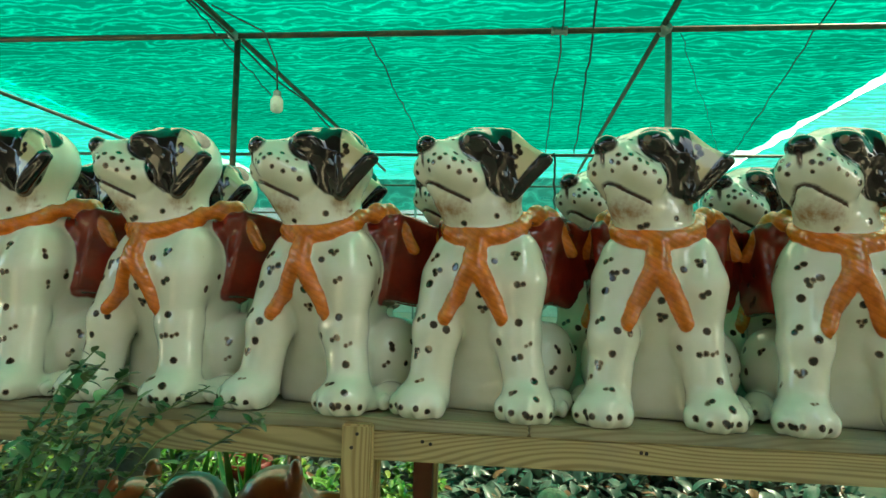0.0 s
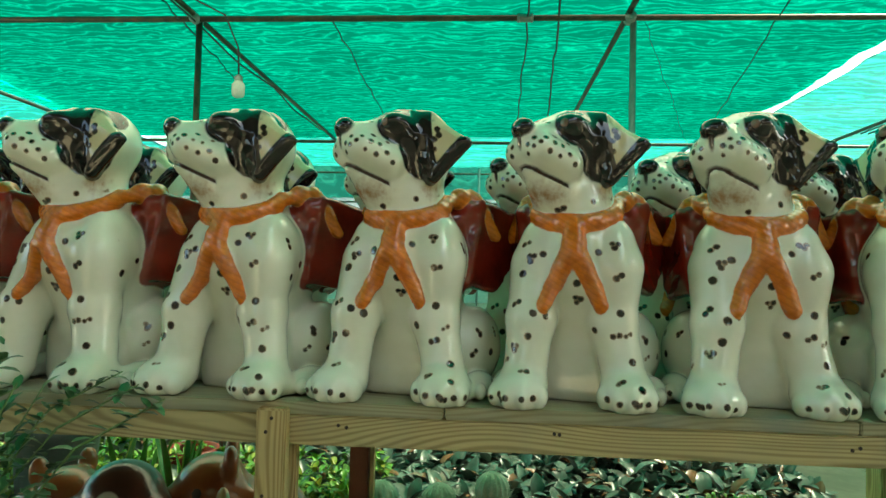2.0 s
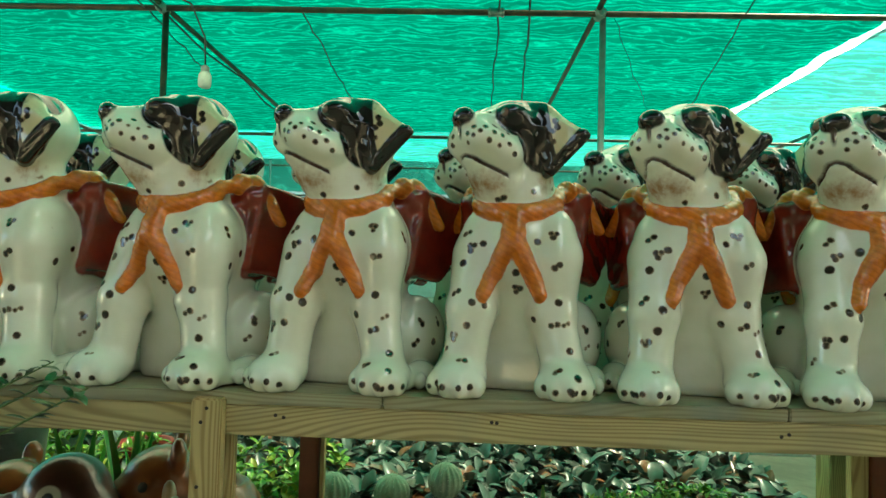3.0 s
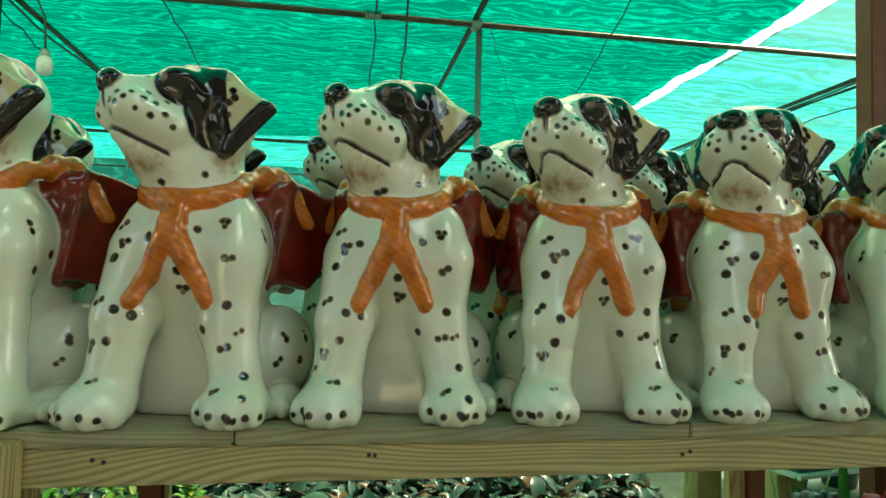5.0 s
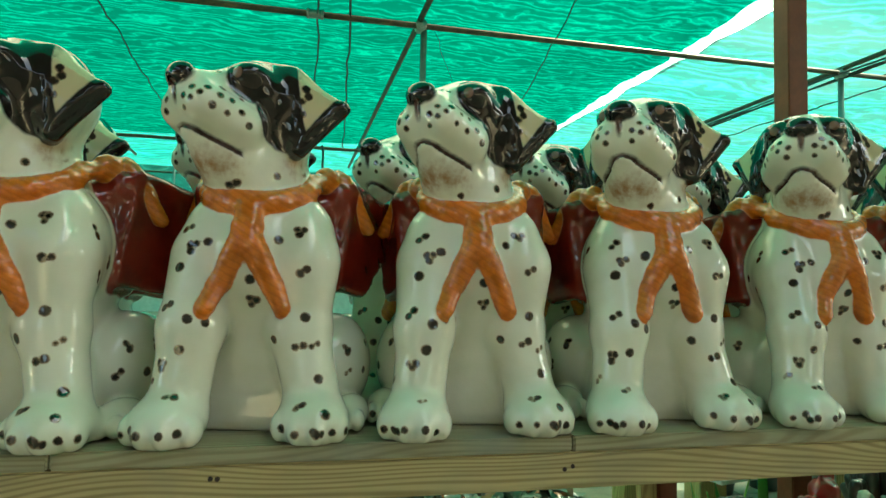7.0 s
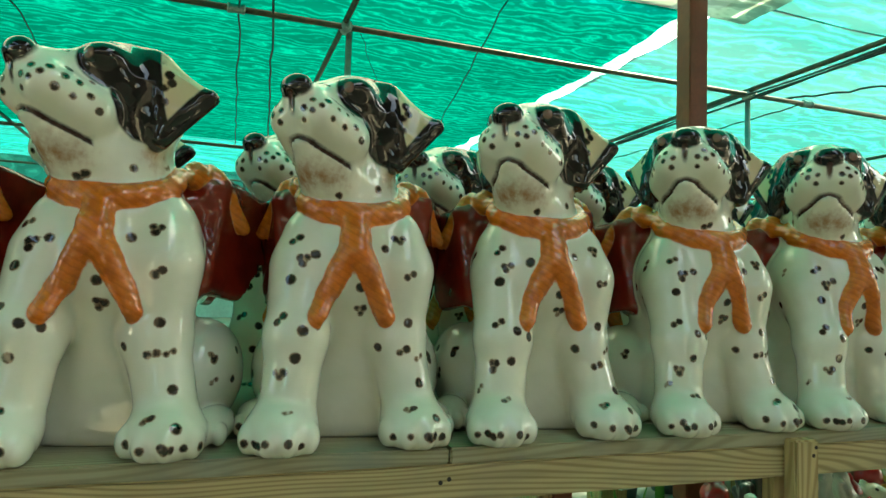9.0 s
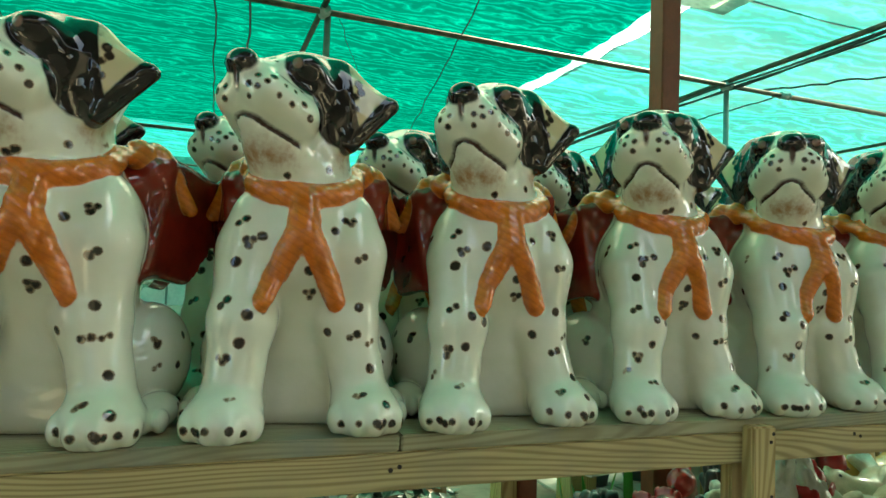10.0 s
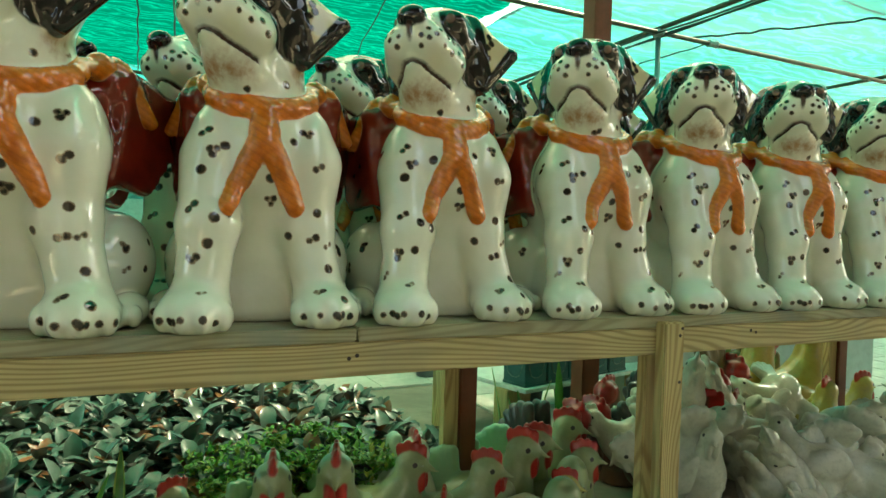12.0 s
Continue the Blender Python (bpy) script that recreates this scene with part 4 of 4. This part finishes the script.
def cactus(x, y, top, r0):
    thing = tagged(new("cactus"), "round ribbed grey-green cactus in a dark pot", "cactus", "cacti under the bench")
    thing.matrix_basis = pose(x, y, 0)
    h = top - 1.9 * r0
    part("pot", lathe([(r0 * 0.8, 0), (r0 * 1.1, h * 0.97), (r0 * 1.15, h), (r0 * 0.9, h), (r0 * 0.88, h - 0.02)], 20), M_POTDARK, thing, smooth=True)
    bm = bmesh.new()
    n, m = 64, 18
    rings = []
    for j in range(m + 1):
        t = math.pi * (0.04 + 0.93 * j / m)
        rings.append([bm.verts.new((rr * math.cos(2 * math.pi * k / n), rr * math.sin(2 * math.pi * k / n), h + r0 * 0.95 - r0 * math.cos(t))) for k in range(n)
                      for rr in [r0 * math.sin(t) * (1 - 0.09 * (k % 4 == 0) - 0.03 * (k % 4 in (1, 3)))]])
    for a, b in zip(rings, rings[1:]):
        for k in range(n):
            bm.faces.new((a[k], a[(k + 1) % n], b[(k + 1) % n], b[k]))
    bm.faces.new(rings[0][::-1])
    bm.faces.new(rings[-1])
    part("body", bm, M_CACTUS, thing, smooth=True)
    verts, faces = [], []
    r = random.Random(7)
    for k in range(2, n, 4):
        for j in range(3, m, 2):
            p = rings_pos(r0, h, k, n, j, m)
            for q in range(3):
                blade(verts, faces, p, math.atan2(p.y, p.x) + r.uniform(-0.9, 0.9), r.uniform(-0.2, 1.0), 0.016, 0.002, 0, 0, 1)
    sp = leaf_object("spine_cover", verts, faces, M_SPINE)
    sp.parent = thing
    tagged(sp, "pale cactus spines")


def rings_pos(r0, h, k, n, j, m):
    t = math.pi * (0.04 + 0.93 * j / m)
    return Vector((r0 * math.sin(t) * math.cos(2 * math.pi * k / n), r0 * math.sin(t) * math.sin(2 * math.pi * k / n), h + r0 * 0.95 - r0 * math.cos(t)))


M_CACTUS = plain("cactus skin", (0.28, 0.36, 0.24), (0.40, 0.46, 0.34), 20, 0.6)
M_SPINE = plain("cactus spine", (0.62, 0.60, 0.48), (0.5, 0.48, 0.36), 20, 0.6)
cactus(-0.252, 2.48, 0.405, 0.067)
cactus(-0.03, 2.48, 0.405, 0.067)
cactus(0.167, 2.48, 0.455, 0.066)


# ---- pottery under the bench ----
def pottery(name, main, second, red=(0.50, 0.02, 0.015), tail=None):
    m, n, l, p = shader(name)

    def field(key):
        a = n.new("ShaderNodeAttribute")
        a.attribute_name = key
        return a.outputs["Fac"]

    c = mix(n, l, ramp(n, l, grain(n, l, 11, 4), 0.35, 0.7), main, second)
    c = mix(n, l, ramp(n, l, grain(n, l, 60, 3), 0.45, 0.8, 0, 0.35), c, tuple(0.6 * k for k in second))
    if tail:
        c = mix(n, l, ramp(n, l, field("tail"), -0.01, 0.02, 1, 0), c, tail)
    c = mix(n, l, ramp(n, l, field("red"), -0.003, 0.003, 1, 0), c, red)
    c = mix(n, l, ramp(n, l, field("eye"), -0.002, 0.001, 1, 0), c, (0.015, 0.012, 0.01))
    l.new(c, p.inputs["Base Color"])
    p.inputs["Roughness"].default_value, p.inputs["Coat Weight"].default_value, p.inputs["Coat Roughness"].default_value = 0.3, 0.5, 0.08
    bump(n, l, p, grain(n, l, 40, 3), 0.25, 0.004)
    return m


def hen_shape(rooster=False):
    clay = Clay((-0.13, -0.21, -0.01), (0.13, 0.28, 0.48), 0.0078)
    up = 0.03 if rooster else 0.0
    solids = [(ball((0, 0.04, 0.17), (0.10, 0.15, 0.115)), 0.02), (ball((0, -0.05, 0.20), (0.085, 0.085, 0.12)), 0.03), (limb((0, -0.07, 0.24), (0, -0.095, 0.355 + up), 0.066, 0.043), 0.03),
              (ball((0, -0.105, 0.375 + up), (0.042, 0.05, 0.042)), 0.02), (limb((0, -0.145, 0.37 + up), (0, -0.185, 0.355 + up), 0.014, 0.004), 0.008),
              (limb((0, 0.02, 0.10), (0, 0.02, 0.0), 0.085, 0.095), 0.02), (ball((-0.085, 0.05, 0.18), (0.03, 0.10, 0.07)), 0.01), (ball((0.085, 0.05, 0.18), (0.03, 0.10, 0.07)), 0.01)]
    tails = []
    for k in range(5):
        a = radians(28 + 17 * k)
        L = 0.15 if rooster else 0.11
        tails.append((limb((0, 0.12, 0.20), (0, 0.13 + L * math.cos(a) * 0.9, 0.21 + L * math.sin(a) * 1.2), 0.034, 0.022), 0.008))
    for f, k in solids + tails:
        clay.add(f, k)
    reds = [ball((0, -0.135 + 0.024 * k, 0.415 + up + 0.010 * math.sin(k * 1.1)), (0.009, 0.016, 0.024)) for k in range(4)]
    reds += [ball((s * 0.016, -0.140, 0.325 + up), (0.012, 0.013, 0.032)) for s in (-1, 1)]
    if rooster:
        reds.append(ball((0, -0.125, 0.37 + up), (0.05, 0.045, 0.05)))
    rd = np.full(clay.d.shape, 9.0, np.float32)
    for f in reds:
        rd = np.minimum(rd, f(clay.p))
    clay.d = blend(clay.d, rd, 0.006)
    clay.d = np.maximum(clay.d, -clay.p[..., 2])
    v, q = clay.skin()
    p = v.astype(np.float32)
    red, tail, eye = [np.full(len(p), 9.0, np.float32) for _ in range(3)]
    for f in reds:
        red = np.minimum(red, f(p) - 0.004)
    for f, _ in tails:
        tail = np.minimum(tail, f(p))
    tail = np.maximum(tail, 0.235 - p[:, 2])
    for s in (-1, 1):
        eye = np.minimum(eye, ball((s * 0.040, -0.122, 0.382 + up), 0.009)(p))
    return p, q, {"red": red, "tail": tail, "eye": eye}


HEN, COCK = hen_shape(), hen_shape(True)
M_HENS = {
    "green": pottery("pale green glazed hen", (0.29, 0.35, 0.17), (0.40, 0.44, 0.25), tail=(0.20, 0.42, 0.25)),
    "white": pottery("white glazed hen", (0.50, 0.54, 0.38), (0.60, 0.62, 0.48)),
    "plaster": pottery("bare white pottery", (0.64, 0.63, 0.50), (0.48, 0.48, 0.36), red=(0.56, 0.55, 0.43)),
    "gold": pottery("golden glazed hen", (0.48, 0.30, 0.06), (0.56, 0.40, 0.12), tail=(0.02, 0.02, 0.025)),
    "yellow": pottery("yellow glazed hen", (0.52, 0.44, 0.10), (0.42, 0.40, 0.14)),
    "brown": pottery("brown glazed rooster", (0.10, 0.035, 0.02), (0.16, 0.05, 0.025), red=(0.38, 0.012, 0.012), tail=(0.015, 0.03, 0.035)),
}
HEN_MESH = {(k, rooster): skinned("hen_statue", *((COCK if rooster else HEN)[:2]), M_HENS[k], (COCK if rooster else HEN)[2]) for k, rooster in
            (("green", False), ("white", False), ("plaster", False), ("yellow", False), ("gold", True), ("brown", True))}
WORDS = {"green": "pale green glazed pottery hen with red comb", "white": "white glazed pottery hen with red comb", "plaster": "bare white pottery animal figure heaped on others",
         "yellow": "yellow glazed pottery hen with red comb", "gold": "golden pottery rooster with black tail", "brown": "brown pottery rooster with red head and dark tail"}


def hen(x, y, z, turn, kind, size=1.0, rooster=False, tip=0.0, lean=0.0):
    ob = new("rooster_statue" if rooster else "hen_statue", HEN_MESH[(kind, rooster)])
    ob.matrix_basis = pose(x, y, z, tip, lean, turn) @ Matrix.Scale(size, 4)
    tagged(ob, WORDS[kind], "rooster statue" if rooster else "hen statue", "pottery hens under the bench")


for x, y, turn, kind, size in ((0.72, 2.18, -60, "green", 0.92), (0.90, 2.10, -12, "green", 1.12), (1.08, 2.08, -18, "green", 1.14), (1.24, 2.14, 52, "green", 1.0), (1.36, 2.22, -8, "white", 1.06), (1.44, 2.02, 55, "green", 0.98),
                               (1.60, 2.08, 50, "green", 1.06), (1.72, 2.16, 48, "green", 1.02), (1.90, 2.24, 50, "green", 1.05), (1.20, 1.92, -115, "green", 0.74), (1.34, 1.90, 150, "green", 0.76), (1.52, 1.88, 140, "green", 0.80),
                               (1.68, 1.92, 60, "yellow", 0.84), (1.82, 2.02, 60, "green", 0.94), (1.06, 1.88, 30, "green", 0.62)):
    hen(x, y, 0.003, turn, kind, size)
for x, y, turn, size in ((2.02, 2.32, 15, 1.02), (2.14, 2.36, 25, 1.0), (2.48, 2.12, 40, 1.10), (2.70, 2.42, -10, 1.16), (2.80, 2.36, 0, 1.18), (3.05, 2.50, 20, 1.20), (2.52, 2.50, -70, 1.05)):
    hen(x, y, 0.003, turn, "brown", size, True)
for x, y, turn, kind, size in ((3.22, 2.44, 95, "gold", 1.55), (3.66, 2.50, 80, "gold", 1.5), (3.45, 2.2, 100, "yellow", 1.05), (3.75, 2.25, 80, "yellow", 1.05), (3.9, 2.6, 60, "gold", 1.2)):
    hen(x, y, 0.003, turn, kind, size, kind == "gold")
# Heap of white animal figures; the hen mesh stands in for smoother, bigger forms.
r = random.Random(21)
for k in range(34):
    x, y = r.uniform(2.24, 3.35), r.uniform(1.62, 2.22)
    z = max(0.0, 0.10 + 0.16 * (y - 1.6) / 0.6 + r.uniform(-0.05, 0.05))
    hen(x, y, z, r.uniform(0, 360), "plaster", r.uniform(0.72, 0.98), False, r.uniform(-70, 70), r.uniform(-60, 60))
hen(2.66, 2.20, 0.12, 80, "white", 0.92)
hen(2.95, 2.22, 0.06, -60, "white", 0.92)


def fish_pot(x, y, turn, lean):
    """A plump glazed fish standing on its tail, with a round ringed eye and fins."""
    clay = Clay((-0.11, -0.10, -0.01), (0.11, 0.10, 0.42), 0.007)
    clay.add(ball((0, 0, 0.20), (0.075, 0.055, 0.17)), 0.02)
    clay.add(ball((0, -0.01, 0.31), (0.055, 0.05, 0.07)), 0.02)
    clay.add(limb((0, 0, 0.06), (0, 0, 0.0), 0.055, 0.085), 0.02)
    for s in (-1, 1):
        clay.add(ball((s * 0.075, 0, 0.17), (0.028, 0.016, 0.06)), 0.012)
        clay.add(ball((s * 0.030, -0.046, 0.29), 0.020), 0.004)
    clay.carve(ball((0, -0.055, 0.365), (0.022, 0.03, 0.014)), 0.008)
    clay.d = np.maximum(clay.d, -clay.p[..., 2])
    v, q = clay.skin()
    p = v.astype(np.float32)
    eye = np.minimum(ball((0.032, -0.066, 0.29), 0.011)(p), ball((-0.032, -0.066, 0.29), 0.011)(p))
    ob = new("fish_pot", skinned("fish_pot", v, q, M_FISH, {"red": np.full(len(p), 9.0), "tail": 0.10 - p[:, 2], "eye": eye}))
    ob.matrix_basis = pose(x, y, 0.003, 0, lean, turn)
    tagged(ob, "yellow-green glazed pottery fish with ringed round eyes", "fish statue")


M_FISH = pottery("yellow-green glaze", (0.46, 0.48, 0.06), (0.30, 0.38, 0.10), tail=(0.36, 0.46, 0.24))
M_PALEPOT = pottery("pale mottled glaze", (0.46, 0.52, 0.34), (0.60, 0.60, 0.36))
fish_pot(1.72, 1.80, -12, -6)
fish_pot(1.80, 1.93, 30, 4)
clay = Clay((-0.12, -0.12, -0.01), (0.12, 0.12, 0.34), 0.008)
clay.add(slab((0, 0, 0.16), (0.088, 0.088, 0.16), 0.025), 0.01)
clay.add(slab((0, 0, 0.285), (0.096, 0.096, 0.03), 0.018), 0.012)
clay.carve(slab((0, 0, 0.31), (0.070, 0.070, 0.05), 0.015), 0.008)
clay.d = np.maximum(clay.d, -clay.p[..., 2])
v, q = clay.skin()
far = np.full(len(v), 9.0, np.float32)
ob = new("square_pot", skinned("square_pot", v, q, M_PALEPOT, {"red": far, "tail": far, "eye": far}))
ob.matrix_basis = pose(1.55, 1.78, 0.003, 0, 0, 14)
tagged(ob, "pale mottled glazed square pottery pot under the bench", "pot")


def planter_beast(x, y, turn, size, material, label, snout, ears=True, ringed=False):
    """A squat pottery animal planter: round body, blunt head, eyes and an open back."""
    clay = Clay((-0.2, -0.26, -0.01), (0.2, 0.2, 0.46), 0.009)
    clay.add(ball((0, 0.04, 0.17), (0.13, 0.14, 0.17)), 0.02)
    clay.add(ball((0, -0.08, 0.30), (0.10, 0.10, 0.10)), 0.03)
    clay.add(ball((0, -0.16, 0.27), (0.06 * snout, 0.07, 0.05)), 0.03)
    if ears:
        for s in (-1, 1):
            clay.add(ball((s * 0.07, -0.04, 0.39), (0.03, 0.02, 0.045)), 0.01)
    clay.add(limb((0, 0.03, 0.06), (0, 0.03, 0.0), 0.11, 0.12), 0.02)
    clay.carve(ball((0, 0.06, 0.38), (0.08, 0.08, 0.12)), 0.01)
    clay.d = np.maximum(clay.d, -clay.p[..., 2])
    v, q = clay.skin()
    p = v.astype(np.float32)
    eye = np.minimum(ball((0.085, -0.115, 0.325), 0.014)(p), ball((-0.085, -0.115, 0.325), 0.014)(p))
    ring = np.minimum(ball((0.085, -0.115, 0.325), 0.028)(p), ball((-0.085, -0.115, 0.325), 0.028)(p)) if ringed else np.full(len(p), 9.0)
    ob = new("animal_planter", skinned("animal_planter", v, q, material, {"red": ring, "tail": np.full(len(p), 9.0), "eye": eye}))
    ob.matrix_basis = pose(x, y, 0.003, 0, 0, turn) @ Matrix.Scale(size, 4)
    tagged(ob, label, "planter")


M_RUSSET = pottery("russet glazed pottery", (0.22, 0.055, 0.015), (0.30, 0.085, 0.02))
M_MAROON = pottery("dark maroon glazed pottery", (0.055, 0.012, 0.008), (0.09, 0.02, 0.01), red=(0.55, 0.50, 0.42))
M_BUFF = pottery("buff glazed pottery", (0.42, 0.30, 0.16), (0.34, 0.24, 0.12))
planter_beast(-1.16, 2.16, 75, 1.36, M_MAROON, "dark maroon glazed fish planter with ringed white eye", 1.3, False, True)
planter_beast(-1.40, 2.30, 60, 1.2, M_RUSSET, "russet glazed pottery animal planter", 1.1)
planter_beast(-0.70, 2.30, -70, 1.36, M_RUSSET, "russet glazed pottery animal planter with small ears", 1.0)
planter_beast(-0.62, 2.04, -60, 1.12, M_BUFF, "buff glazed pottery animal planter", 1.1)

M_GREYPOT = plain("grey plastic tub", (0.10, 0.13, 0.14), (0.14, 0.17, 0.18), 6, 0.5)
tub = tagged(part("tub", lathe([(0.12, 0), (0.16, 0.5), (0.175, 0.51), (0.175, 0.55), (0.15, 0.55), (0.14, 0.5)], 28), M_GREYPOT, smooth=True), "grey plastic plant tub standing behind the bench", "tub")
tub.matrix_basis = pose(-1.62, 2.62, 0)
tub = tagged(part("tub", lathe([(0.09, 0), (0.12, 0.3), (0.13, 0.31), (0.13, 0.34), (0.11, 0.34), (0.1, 0.3)], 28), plain("red plastic tub", (0.30, 0.02, 0.015), (0.22, 0.015, 0.01), 6, 0.45), smooth=True), "small red plastic plant tub", "tub")
tub.matrix_basis = pose(-1.25, 3.05, 0)

# ---- low table with planters ----
M_TABLE = plain("chalky white board", (0.66, 0.68, 0.62), (0.55, 0.58, 0.53), 5, 0.7)
M_GREENBOX = plain("dark green moulded planter", (0.022, 0.10, 0.095), (0.035, 0.13, 0.12), 9, 0.4)
M_MOULD = plain("worn green moulding", (0.16, 0.24, 0.21), (0.08, 0.15, 0.13), 14, 0.5)
table = tagged(new("low_table"), "low table with white top on thick pine legs", "table")
table.matrix_basis = pose(2.284, 2.90, 0, 0, 0, 13)
part("tabletop", box(0, 0, 0.318, 1.3, 0.75, 0.340, 0.004), M_TABLE, table)
for x, y in ((0.0, 0.10), (1.05, 0.10), (0.0, 0.60), (1.05, 0.60)):
    part("leg", box(x - 0.02, y, 0.0, x + 0.15, y + 0.10, 0.318, 0.004), M_POST, table)
for k in range(5):
    pl = tagged(new("square_planter"), "dark green square planter with moulded arched panels", "planter", "square planters on the table")
    pl.matrix_basis = table.matrix_basis @ pose(0.105 + 0.168 * k, 0.105, 0.341)
    part("body", box(-0.078, -0.078, 0, 0.078, 0.078, 0.20, 0.004), M_GREENBOX, pl)
    part("plinth", box(-0.082, -0.082, 0, 0.082, 0.082, 0.016, 0.004), M_GREENBOX, pl)
    for ang in (0, 90, 180, 270):
        pts = [(-0.048, 0.175), (-0.054, 0.10), (-0.040, 0.055), (-0.014, 0.042), (0.014, 0.042), (0.040, 0.055), (0.054, 0.10), (0.048, 0.175)]
        part("moulding", tube([(x, -0.0785, z) for x, z in pts], 0.0035, 6), M_MOULD, pl, "worn pale moulding", at=pose(0, 0, 0, 0, 0, ang))
for x, y, s in ((2.85, 3.72, 0.95), (3.2, 3.75, 1.0), (2.6, 4.7, 0.9)):
    p_ = tagged(part("plastic_pot", lathe([(0.09 * s, 0), (0.13 * s, 0.24 * s), (0.14 * s, 0.245 * s), (0.14 * s, 0.27 * s), (0.12 * s, 0.27 * s), (0.11 * s, 0.22 * s)], 24), M_GREYPOT, smooth=True), "dark grey plastic pot standing on the paving", "pot", "plastic pots")
    p_.matrix_basis = pose(x, y, 0.017)
# stone pillar with a hole, green post, pale panel
clay = Clay((-0.16, -0.16, -0.01), (0.16, 0.16, 0.86), 0.012)
clay.add(limb((0, 0, 0.0), (0.03, 0, 0.80), 0.13, 0.055), 0.02)
clay.carve(limb((0, -0.3, 0.33), (0, 0.0, 0.33), 0.05, 0.045), 0.02)
clay.d = np.maximum(clay.d, -clay.p[..., 2])
v, q = clay.skin()
ob = new("stone_pillar", skinned("stone_pillar", v, q, plain("grey cast stone", (0.26, 0.30, 0.30), (0.36, 0.40, 0.39), 9, 0.7)))
ob.matrix_basis = pose(2.98, 2.72, 0.003, 0, 0, 30)
tagged(ob, "tapered grey cast stone pillar with a round hole", "pillar")
M_GREENPAINT = plain("green painted timber", (0.10, 0.28, 0.04), (0.07, 0.22, 0.03), 8, 0.5)
tagged(part("wooden_post", box(3.36, 2.75, 0, 3.42, 2.81, 0.87, 0.003), M_POST), "square pine post behind the bench", "post")
tagged(part("wooden_post", box(3.425, 2.75, 0, 3.53, 2.82, 0.87, 0.003), M_GREENPAINT), "green painted timber post behind the bench", "post")
tagged(part("panel", box(3.1, 3.28, 0.0, 5.75, 3.32, 0.95, 0.004), plain("pale blue-green painted panel", (0.42, 0.52, 0.48), (0.36, 0.47, 0.43), 2, 0.6)), "pale blue-green painted panel standing behind the pottery", "panel")
tagged(part("stake", tube([(1.05, 3.05, 0), (1.052, 3.05, 0.95)], 0.010, 8), M_GALV, smooth=True), "thin grey stake standing in the plant bed", "stake")
